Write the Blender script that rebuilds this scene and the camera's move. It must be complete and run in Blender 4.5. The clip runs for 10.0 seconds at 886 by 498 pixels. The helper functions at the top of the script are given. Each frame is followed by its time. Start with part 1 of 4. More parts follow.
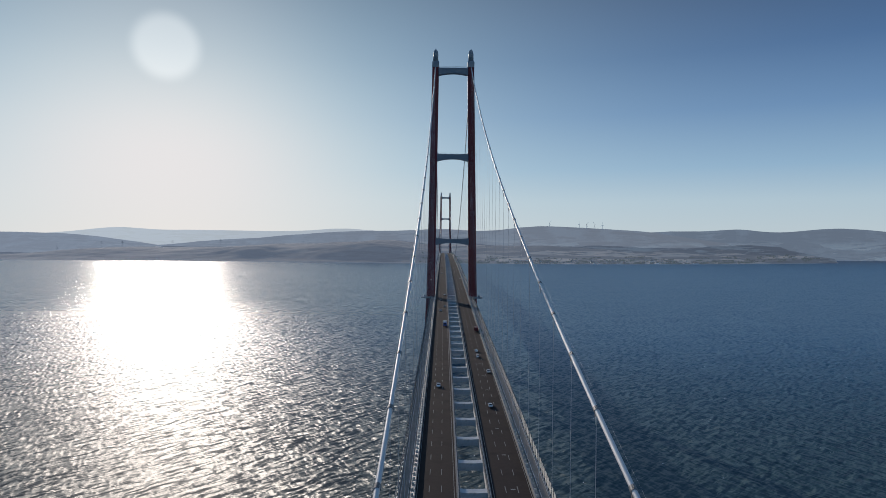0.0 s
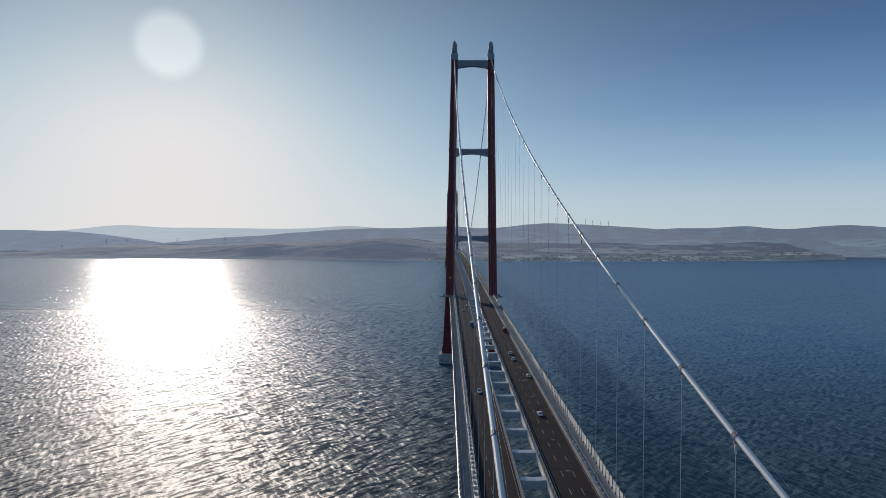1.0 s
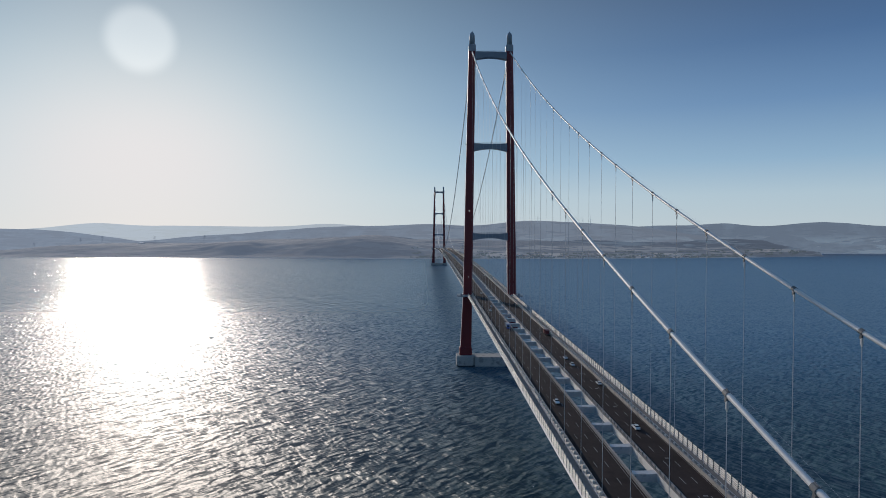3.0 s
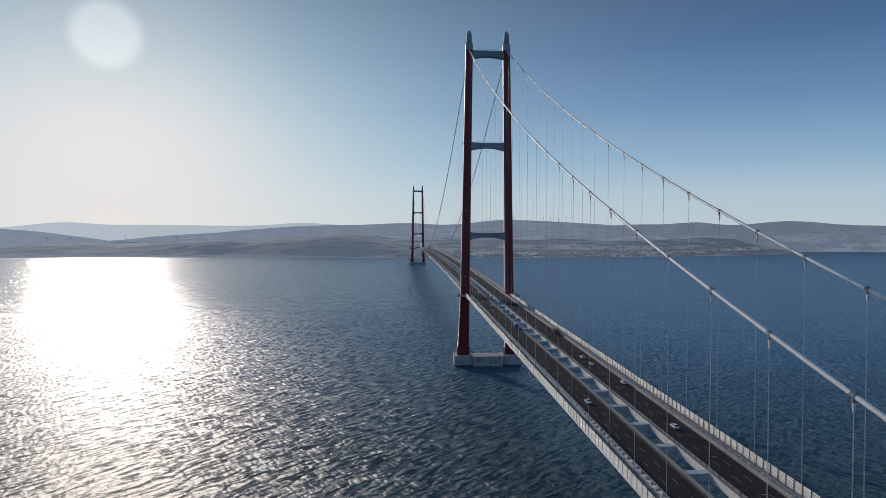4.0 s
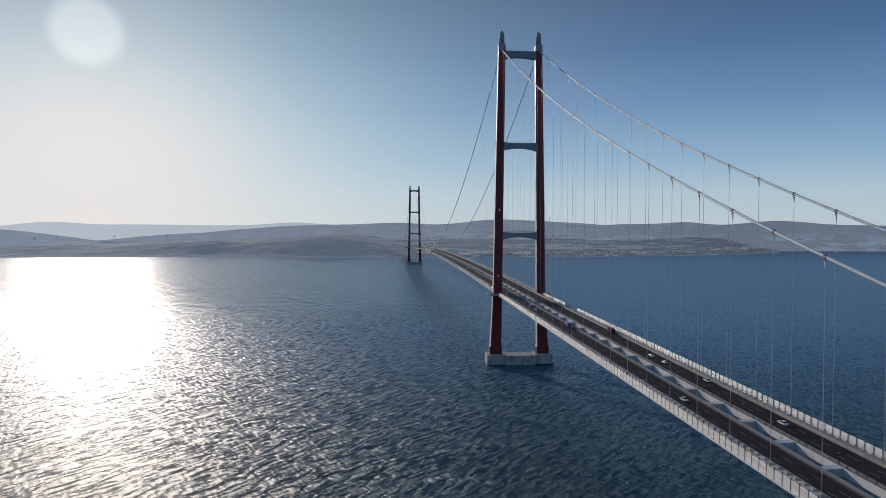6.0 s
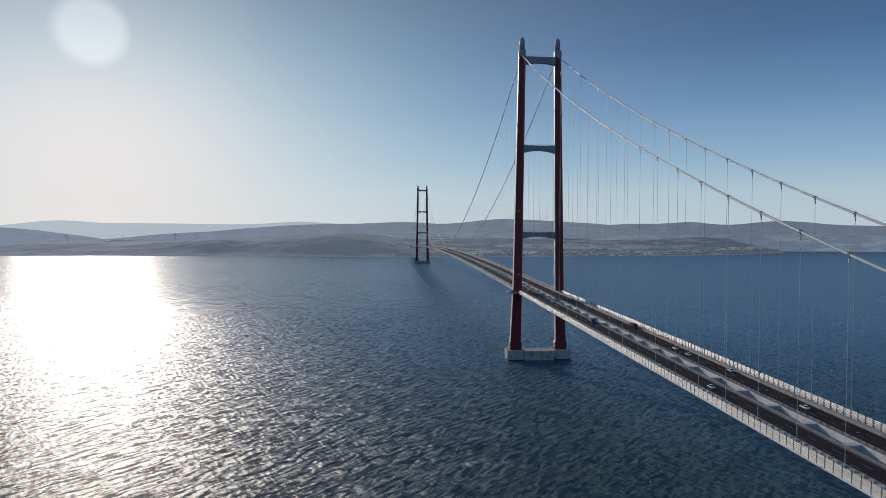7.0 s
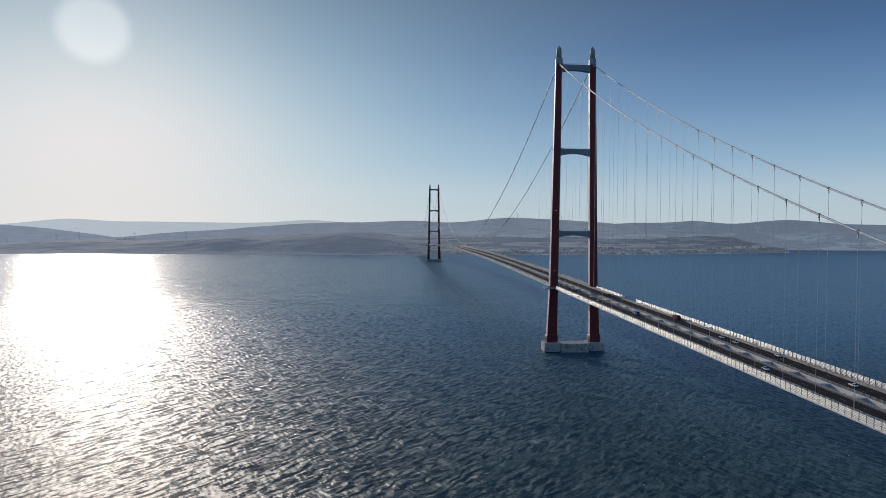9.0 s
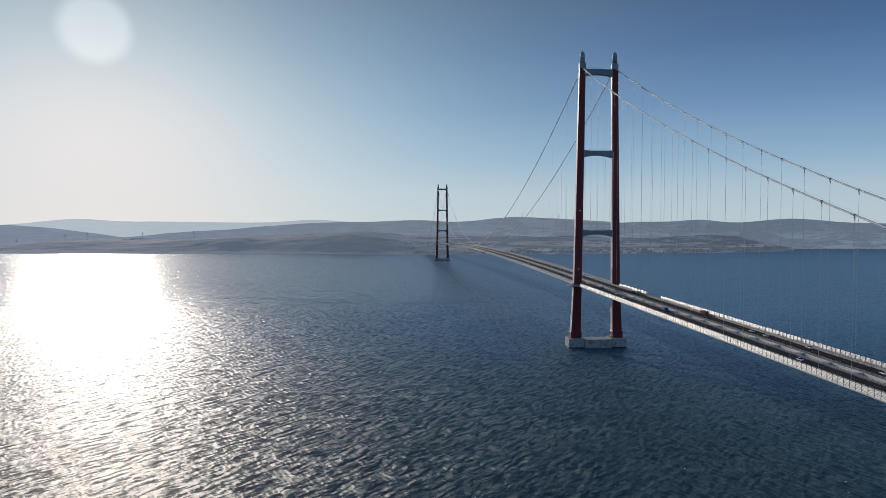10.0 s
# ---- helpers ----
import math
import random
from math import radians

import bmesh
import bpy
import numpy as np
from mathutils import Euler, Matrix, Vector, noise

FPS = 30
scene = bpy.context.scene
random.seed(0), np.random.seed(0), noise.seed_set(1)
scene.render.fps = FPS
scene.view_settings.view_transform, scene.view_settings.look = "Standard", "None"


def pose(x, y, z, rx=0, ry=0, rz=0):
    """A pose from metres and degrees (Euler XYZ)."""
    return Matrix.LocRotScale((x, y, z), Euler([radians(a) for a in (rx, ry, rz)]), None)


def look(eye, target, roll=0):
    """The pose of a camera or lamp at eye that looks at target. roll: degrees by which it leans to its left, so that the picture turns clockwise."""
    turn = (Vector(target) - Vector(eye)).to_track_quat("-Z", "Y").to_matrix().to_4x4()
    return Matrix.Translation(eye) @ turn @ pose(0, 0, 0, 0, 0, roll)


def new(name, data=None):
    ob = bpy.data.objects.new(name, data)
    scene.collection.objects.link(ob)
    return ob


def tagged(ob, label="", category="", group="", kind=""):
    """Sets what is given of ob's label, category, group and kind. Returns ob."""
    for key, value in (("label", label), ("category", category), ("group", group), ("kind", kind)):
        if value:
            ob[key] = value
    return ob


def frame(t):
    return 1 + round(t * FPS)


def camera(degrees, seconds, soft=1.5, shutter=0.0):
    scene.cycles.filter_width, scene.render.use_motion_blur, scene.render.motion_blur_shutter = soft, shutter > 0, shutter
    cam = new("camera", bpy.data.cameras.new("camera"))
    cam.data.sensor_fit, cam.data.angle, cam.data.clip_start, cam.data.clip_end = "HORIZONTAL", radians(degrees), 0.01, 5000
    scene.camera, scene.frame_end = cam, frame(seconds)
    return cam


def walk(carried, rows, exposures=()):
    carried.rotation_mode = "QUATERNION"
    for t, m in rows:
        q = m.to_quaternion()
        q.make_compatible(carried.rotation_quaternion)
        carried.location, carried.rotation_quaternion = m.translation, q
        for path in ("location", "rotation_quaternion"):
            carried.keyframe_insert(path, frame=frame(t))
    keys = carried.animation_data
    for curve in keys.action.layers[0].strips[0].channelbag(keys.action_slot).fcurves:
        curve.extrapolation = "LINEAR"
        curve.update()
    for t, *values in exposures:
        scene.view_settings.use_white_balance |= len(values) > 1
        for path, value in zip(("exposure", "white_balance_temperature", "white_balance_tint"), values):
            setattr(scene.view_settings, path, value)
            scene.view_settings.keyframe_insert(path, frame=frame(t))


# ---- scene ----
# camera: seconds, x, y, z (sea level is 0), yaw, pitch, roll
cam = camera(70.94, 10.0, soft=0.8)
ROWS = [
    (0, -9.47, -664.13, 131.65, 0.012, -0.891, -0.420),
    (0.1, -11.23, -662.36, 131.60, 0.058, -0.906, -0.408),
    (0.2, -12.99, -660.60, 131.56, 0.108, -0.921, -0.396),
    (0.3, -14.74, -658.86, 131.53, 0.156, -0.938, -0.384),
    (0.4, -16.48, -657.16, 131.51, 0.200, -0.956, -0.372),
    (0.5, -18.20, -655.50, 131.50, 0.233, -0.980, -0.360),
    (0.6, -19.91, -653.89, 131.51, 0.256, -1.009, -0.347),
    (0.7, -21.60, -652.29, 131.54, 0.271, -1.045, -0.334),
    (0.8, -23.28, -650.69, 131.56, 0.279, -1.081, -0.321),
    (0.9, -24.95, -649.04, 131.58, 0.281, -1.113, -0.308),
    (1, -26.61, -647.31, 131.57, 0.278, -1.137, -0.295),
    (1.1, -28.27, -645.49, 131.54, 0.274, -1.153, -0.287),
    (1.2, -29.93, -643.61, 131.49, 0.265, -1.161, -0.279),
    (1.3, -31.62, -641.73, 131.44, 0.248, -1.166, -0.272),
    (1.4, -33.35, -639.92, 131.39, 0.213, -1.170, -0.264),
    (1.5, -35.13, -638.22, 131.36, 0.153, -1.179, -0.256),
    (1.6, -36.97, -636.69, 131.35, 0.056, -1.191, -0.253),
    (1.7, -38.87, -635.30, 131.37, -0.075, -1.205, -0.250),
    (1.8, -40.82, -634.02, 131.40, -0.221, -1.224, -0.246),
    (1.9, -42.81, -632.80, 131.44, -0.365, -1.240, -0.243),
    (2, -44.84, -631.63, 131.47, -0.490, -1.255, -0.240),
    (2.1, -46.89, -630.46, 131.50, -0.586, -1.268, -0.234),
    (2.2, -48.97, -629.34, 131.52, -0.664, -1.280, -0.228),
    (2.3, -51.08, -628.27, 131.53, -0.738, -1.290, -0.222),
    (2.4, -53.23, -627.31, 131.53, -0.824, -1.298, -0.216),
    (2.5, -55.43, -626.48, 131.52, -0.932, -1.307, -0.210),
    (2.6, -57.66, -625.81, 131.50, -1.068, -1.314, -0.204),
    (2.7, -59.94, -625.27, 131.48, -1.228, -1.322, -0.198),
    (2.8, -62.25, -624.82, 131.46, -1.407, -1.330, -0.192),
    (2.9, -64.59, -624.43, 131.46, -1.605, -1.337, -0.185),
    (3, -66.95, -624.06, 131.46, -1.817, -1.346, -0.179),
    (3.1, -69.32, -623.68, 131.49, -2.043, -1.357, -0.173),
    (3.2, -71.70, -623.29, 131.53, -2.278, -1.368, -0.167),
    (3.3, -74.09, -622.89, 131.59, -2.523, -1.378, -0.161),
    (3.4, -76.48, -622.50, 131.64, -2.774, -1.390, -0.155),
    (3.5, -78.89, -622.11, 131.70, -3.028, -1.401, -0.149),
    (3.6, -81.29, -621.72, 131.75, -3.285, -1.410, -0.143),
    (3.7, -83.70, -621.35, 131.80, -3.541, -1.419, -0.136),
    (3.8, -86.10, -620.97, 131.83, -3.794, -1.426, -0.130),
    (3.9, -88.50, -620.59, 131.84, -4.041, -1.431, -0.124),
    (4, -90.89, -620.21, 131.84, -4.281, -1.434, -0.118),
    (4.1, -93.26, -619.80, 131.82, -4.527, -1.435, -0.117),
    (4.2, -95.64, -619.39, 131.79, -4.783, -1.434, -0.119),
    (4.3, -98.02, -618.99, 131.75, -5.037, -1.433, -0.120),
    (4.4, -100.42, -618.60, 131.73, -5.274, -1.433, -0.122),
    (4.5, -102.84, -618.20, 131.72, -5.480, -1.435, -0.122),
    (4.6, -105.31, -617.81, 131.75, -5.664, -1.440, -0.120),
    (4.7, -107.81, -617.43, 131.81, -5.833, -1.449, -0.118),
    (4.8, -110.32, -617.05, 131.87, -5.977, -1.458, -0.115),
    (4.9, -112.83, -616.63, 131.92, -6.085, -1.466, -0.111),
    (5, -115.31, -616.17, 131.95, -6.147, -1.471, -0.106),
    (5.1, -117.78, -615.54, 131.95, -6.145, -1.472, -0.100),
    (5.2, -120.24, -614.77, 131.92, -6.087, -1.471, -0.092),
    (5.3, -122.69, -614.01, 131.88, -5.998, -1.468, -0.084),
    (5.4, -125.11, -613.42, 131.85, -5.903, -1.466, -0.077),
    (5.5, -127.49, -613.16, 131.82, -5.829, -1.465, -0.072),
    (5.6, -129.79, -613.31, 131.80, -5.777, -1.465, -0.073),
    (5.7, -131.98, -613.84, 131.80, -5.731, -1.465, -0.078),
    (5.8, -134.08, -614.70, 131.81, -5.690, -1.466, -0.087),
    (5.9, -136.11, -615.86, 131.83, -5.655, -1.467, -0.099),
    (6, -138.09, -617.28, 131.85, -5.623, -1.468, -0.114),
    (6.1, -140.04, -618.92, 131.87, -5.594, -1.469, -0.131),
    (6.2, -141.98, -620.74, 131.89, -5.568, -1.471, -0.149),
    (6.3, -143.94, -622.71, 131.91, -5.544, -1.474, -0.167),
    (6.4, -145.93, -624.78, 131.93, -5.520, -1.478, -0.185),
    (6.5, -147.97, -626.93, 131.94, -5.496, -1.482, -0.201),
    (6.6, -150.09, -629.10, 131.94, -5.471, -1.488, -0.216),
    (6.7, -152.30, -631.27, 131.92, -5.444, -1.495, -0.228),
    (6.8, -154.62, -633.39, 131.89, -5.415, -1.503, -0.236),
    (6.9, -157.09, -635.43, 131.85, -5.383, -1.512, -0.240),
    (7, -159.71, -637.34, 131.79, -5.347, -1.523, -0.240),
    (7.1, -162.52, -639.24, 131.69, -5.306, -1.536, -0.231),
    (7.2, -165.49, -641.19, 131.58, -5.264, -1.552, -0.216),
    (7.3, -168.50, -643.17, 131.46, -5.221, -1.568, -0.202),
    (7.4, -171.43, -645.10, 131.35, -5.180, -1.583, -0.194),
    (7.5, -174.16, -646.94, 131.29, -5.144, -1.593, -0.199),
    (7.6, -176.70, -648.70, 131.28, -5.110, -1.597, -0.225),
    (7.7, -179.12, -650.41, 131.31, -5.078, -1.597, -0.267),
    (7.8, -181.43, -652.06, 131.35, -5.050, -1.595, -0.314),
    (7.9, -183.62, -653.65, 131.40, -5.026, -1.593, -0.355),
    (8, -185.70, -655.17, 131.43, -5.009, -1.593, -0.378),
    (8.1, -187.58, -656.60, 131.44, -4.996, -1.597, -0.381),
    (8.2, -189.27, -657.93, 131.45, -4.988, -1.601, -0.369),
    (8.3, -190.89, -659.22, 131.45, -4.985, -1.607, -0.350),
    (8.4, -192.56, -660.52, 131.45, -4.989, -1.613, -0.330),
    (8.5, -194.40, -661.87, 131.48, -5.003, -1.619, -0.317),
    (8.6, -196.39, -663.25, 131.53, -5.031, -1.626, -0.311),
    (8.7, -198.45, -664.61, 131.60, -5.074, -1.634, -0.306),
    (8.8, -200.62, -666.02, 131.68, -5.121, -1.643, -0.304),
    (8.9, -202.94, -667.52, 131.74, -5.164, -1.650, -0.303),
    (9, -205.44, -669.17, 131.77, -5.193, -1.656, -0.303),
    (9.1, -208.19, -671.01, 131.76, -5.209, -1.660, -0.306),
    (9.2, -211.15, -673.02, 131.70, -5.217, -1.662, -0.314),
    (9.3, -214.25, -675.10, 131.64, -5.218, -1.664, -0.321),
    (9.4, -217.40, -677.19, 131.59, -5.213, -1.667, -0.324),
    (9.5, -220.51, -679.19, 131.58, -5.200, -1.671, -0.317),
    (9.6, -223.59, -681.08, 131.62, -5.179, -1.679, -0.299),
    (9.7, -226.70, -682.93, 131.70, -5.148, -1.688, -0.272),
    (9.8, -229.83, -684.76, 131.80, -5.112, -1.699, -0.241),
    (9.9, -232.96, -686.58, 131.91, -5.074, -1.709, -0.208),
    (10, -236.08, -688.41, 132.00, -5.040, -1.720, -0.177),
]
walk(cam, [(t, pose(x, y, z, 90 + pitch, roll, yaw)) for t, x, y, z, yaw, pitch, roll in ROWS])

# ---------------------------------------------------------------- world and sun
SUN_AZ, SUN_EL = radians(24.0), radians(15.6)      # azimuth from +y towards -x
SUN = Vector((-math.sin(SUN_AZ) * math.cos(SUN_EL), math.cos(SUN_AZ) * math.cos(SUN_EL), math.sin(SUN_EL)))

world = bpy.data.worlds.new("world")
scene.world = world
world.use_nodes = True
wt = world.node_tree
wt.nodes.clear()


def wnode(kind, **values):
    n = wt.nodes.new("ShaderNode" + kind)
    for k, v in values.items():
        n.inputs[k].default_value = v
    return n


def wmath(op, a, b=None, c=None):
    n = wt.nodes.new("ShaderNodeMath")
    n.operation = op
    for i, v in enumerate((a, b, c)):
        if v is None:
            continue
        if isinstance(v, (int, float)):
            n.inputs[i].default_value = v
        else:
            wt.links.new(v, n.inputs[i])
    return n.outputs[0]


def wangle(direction, source=None):
    """The angle, in radians, between the sky's direction and a given one."""
    n = wt.nodes.new("ShaderNodeVectorMath")
    n.operation = "DOT_PRODUCT"
    n.inputs[1].default_value = direction
    wt.links.new(source or w_tc.outputs["Generated"], n.inputs[0])
    return wmath("ARCCOSINE", wmath("MINIMUM", n.outputs["Value"], 0.99999))


w_out = wnode("OutputWorld")
w_tc = wnode("TexCoord")
# clear air: a thin share of the physical sky over a blue gradient
w_sky = wnode("TexSky")
w_sky.sky_type, w_sky.sun_disc = "NISHITA", False
w_sky.sun_elevation, w_sky.sun_rotation = SUN_EL, -SUN_AZ
w_sky.altitude, w_sky.air_density, w_sky.dust_density, w_sky.ozone_density = 100, 1.0, 0.4, 3.0
w_sep = wnode("SeparateXYZ")
wt.links.new(w_tc.outputs["Generated"], w_sep.inputs[0])
w_ramp = wnode("ValToRGB")
wt.links.new(w_sep.outputs["Z"], w_ramp.inputs[0])
stops = [(0.0, (0.51, 0.60, 0.645)), (0.06, (0.425, 0.56, 0.655)), (0.11, (0.255, 0.420, 0.595)), (0.19, (0.108, 0.228, 0.430)),
         (0.27, (0.036, 0.110, 0.265)), (0.36, (0.010, 0.043, 0.128)), (0.55, (0.050, 0.140, 0.300)), (1.0, (0.075, 0.175, 0.36))]
while len(w_ramp.color_ramp.elements) < len(stops):
    w_ramp.color_ramp.elements.new(0.5)
for e, (p, c) in zip(w_ramp.color_ramp.elements, stops):
    e.position, e.color = p, (*c, 1)
# the bright haze low under the sun
SQUASH = Vector((1, 1, 1.8))
LOW = (Vector((-math.sin(SUN_AZ) * math.cos(radians(5)), math.cos(SUN_AZ) * math.cos(radians(5)), math.sin(radians(5)))) * SQUASH).normalized()
w_wide = wt.nodes.new("ShaderNodeVectorMath")
w_wide.operation = "MULTIPLY"
w_wide.inputs[1].default_value = SQUASH
wt.links.new(w_tc.outputs["Generated"], w_wide.inputs[0])
w_unit = wt.nodes.new("ShaderNodeVectorMath")
w_unit.operation = "NORMALIZE"
wt.links.new(w_wide.outputs[0], w_unit.inputs[0])
w_off = wangle(LOW, w_unit.outputs[0])
w_fall = wnode("CombineXYZ")
for k, (width, power) in enumerate(((19.0, 2.45), (23.4, 2.6), (25.6, 2.4))):      # red fades first, blue last
    fall = wmath("DIVIDE", 1.0, wmath("ADD", 1.0, wmath("POWER", wmath("DIVIDE", w_off, radians(width)), power)))
    wt.links.new(fall, w_fall.inputs[k])
w_haze = wnode("Mix")
w_haze.data_type, w_haze.factor_mode = "VECTOR", "NON_UNIFORM"
wt.links.new(w_fall.outputs[0], w_haze.inputs[1])
wt.links.new(w_ramp.outputs[0], w_haze.inputs[4])
w_haze.inputs[5].default_value = (0.782, 0.772, 0.79)
w_bg = wnode("Background", Strength=0.92)
wt.links.new(w_haze.outputs[1], w_bg.inputs["Color"])
w_air = wnode("Background", Strength=0.003)
wt.links.new(w_sky.outputs[0], w_air.inputs["Color"])
# the sun's own blown-out disc, with a soft rim
w_disc = wnode("MapRange")
w_disc.interpolation_type = "SMOOTHERSTEP"
w_disc.inputs["From Min"].default_value, w_disc.inputs["From Max"].default_value = radians(3.25), radians(1.7)
w_disc.inputs["To Min"].default_value, w_disc.inputs["To Max"].default_value = 0.0, 0.18
wt.links.new(wangle(SUN), w_disc.inputs["Value"])
w_glow = wnode("Background", Color=(1.0, 0.94, 0.86, 1))
wt.links.new(w_disc.outputs[0], w_glow.inputs["Strength"])
w_halo = wnode("MapRange")
w_halo.interpolation_type = "SMOOTHSTEP"
w_halo.inputs["From Min"].default_value, w_halo.inputs["From Max"].default_value = radians(17.0), radians(1.0)
w_halo.inputs["To Min"].default_value, w_halo.inputs["To Max"].default_value = 0.0, 0.07
wt.links.new(wangle(SUN), w_halo.inputs["Value"])
w_ring = wnode("Background", Color=(1.0, 0.62, 0.38, 1))
wt.links.new(w_halo.outputs[0], w_ring.inputs["Strength"])
w_warm = wnode("AddShader")
wt.links.new(w_glow.outputs[0], w_warm.inputs[0])
wt.links.new(w_ring.outputs[0], w_warm.inputs[1])
w_add, w_all = wnode("AddShader"), wnode("AddShader")
wt.links.new(w_bg.outputs[0], w_add.inputs[0])
wt.links.new(w_warm.outputs[0], w_add.inputs[1])
wt.links.new(w_add.outputs[0], w_all.inputs[0])
wt.links.new(w_air.outputs[0], w_all.inputs[1])
wt.links.new(w_all.outputs[0], w_out.inputs["Surface"])

sun_data = bpy.data.lights.new("sun", "SUN")
sun_data.energy, sun_data.angle, sun_data.color = 2.25, radians(0.6), (1.0, 0.88, 0.775)
sun_lamp = new("sun", sun_data)
sun_lamp.matrix_world = look(SUN * 3000, (0, 0, 0))
scene.view_settings.exposure = 0.0

# ---------------------------------------------------------------- materials


def material(name, base, rough=0.6, metal=0.0, vary=0.12, scale=0.5, second=None, amount=0.0, bump=0.0, bump_scale=4.0, random_part=0.0, spec=0.5):
    """A node material: base colour with broad and fine variation, an optional second colour in patches, relief."""
    m = bpy.data.materials.new(name)
    m.use_nodes = True
    nt = m.node_tree
    b = nt.nodes["Principled BSDF"]
    b.inputs["Roughness"].default_value, b.inputs["Metallic"].default_value = rough, metal
    b.inputs["Specular IOR Level"].default_value = spec
    tc = nt.nodes.new("ShaderNodeTexCoord")
    def tex(s, detail):
        n = nt.nodes.new("ShaderNodeTexNoise")
        n.inputs["Scale"].default_value, n.inputs["Detail"].default_value = s, detail
        nt.links.new(tc.outputs["Object"], n.inputs["Vector"])
        return n
    broad, fine = tex(scale * 0.12, 3), tex(scale * 3, 5)
    both = nt.nodes.new("ShaderNodeMath")
    both.operation = "ADD"
    nt.links.new(broad.outputs["Fac"], both.inputs[0])
    nt.links.new(fine.outputs["Fac"], both.inputs[1])
    value = nt.nodes.new("ShaderNodeMapRange")
    value.inputs["From Min"].default_value, value.inputs["From Max"].default_value = 0.6, 1.4
    value.inputs["To Min"].default_value, value.inputs["To Max"].default_value = 1 - vary, 1 + vary
    nt.links.new(both.outputs[0], value.inputs["Value"])
    last = value.outputs[0]
    if random_part:
        info = nt.nodes.new("ShaderNodeObjectInfo")
        r = nt.nodes.new("ShaderNodeMapRange")
        r.inputs["To Min"].default_value, r.inputs["To Max"].default_value = 1 - random_part, 1 + random_part
        nt.links.new(info.outputs["Random"], r.inputs["Value"])
        mul = nt.nodes.new("ShaderNodeMath")
        mul.operation = "MULTIPLY"
        nt.links.new(last, mul.inputs[0])
        nt.links.new(r.outputs[0], mul.inputs[1])
        last = mul.outputs[0]
    hsv = nt.nodes.new("ShaderNodeHueSaturation")
    hsv.inputs["Color"].default_value = (*base, 1)
    nt.links.new(last, hsv.inputs["Value"])
    colour = hsv.outputs[0]
    if second:
        patch = tex(scale * 0.5, 4)
        ramp = nt.nodes.new("ShaderNodeMapRange")
        ramp.inputs["From Min"].default_value, ramp.inputs["From Max"].default_value = 0.62 - 0.3 * amount, 0.72 - 0.3 * amount
        nt.links.new(patch.outputs["Fac"], ramp.inputs["Value"])
        mix = nt.nodes.new("ShaderNodeMix")
        mix.data_type = "RGBA"
        nt.links.new(ramp.outputs[0], mix.inputs["Factor"])
        nt.links.new(colour, mix.inputs["A"])
        mix.inputs["B"].default_value = (*second, 1)
        colour = mix.outputs["Result"]
    nt.links.new(colour, b.inputs["Base Color"])
    if bump:
        bn = nt.nodes.new("ShaderNodeBump")
        bn.inputs["Distance"].default_value = bump
        nt.links.new(tex(bump_scale, 4).outputs["Fac"], bn.inputs["Height"])
        nt.links.new(bn.outputs[0], b.inputs["Normal"])
    return m


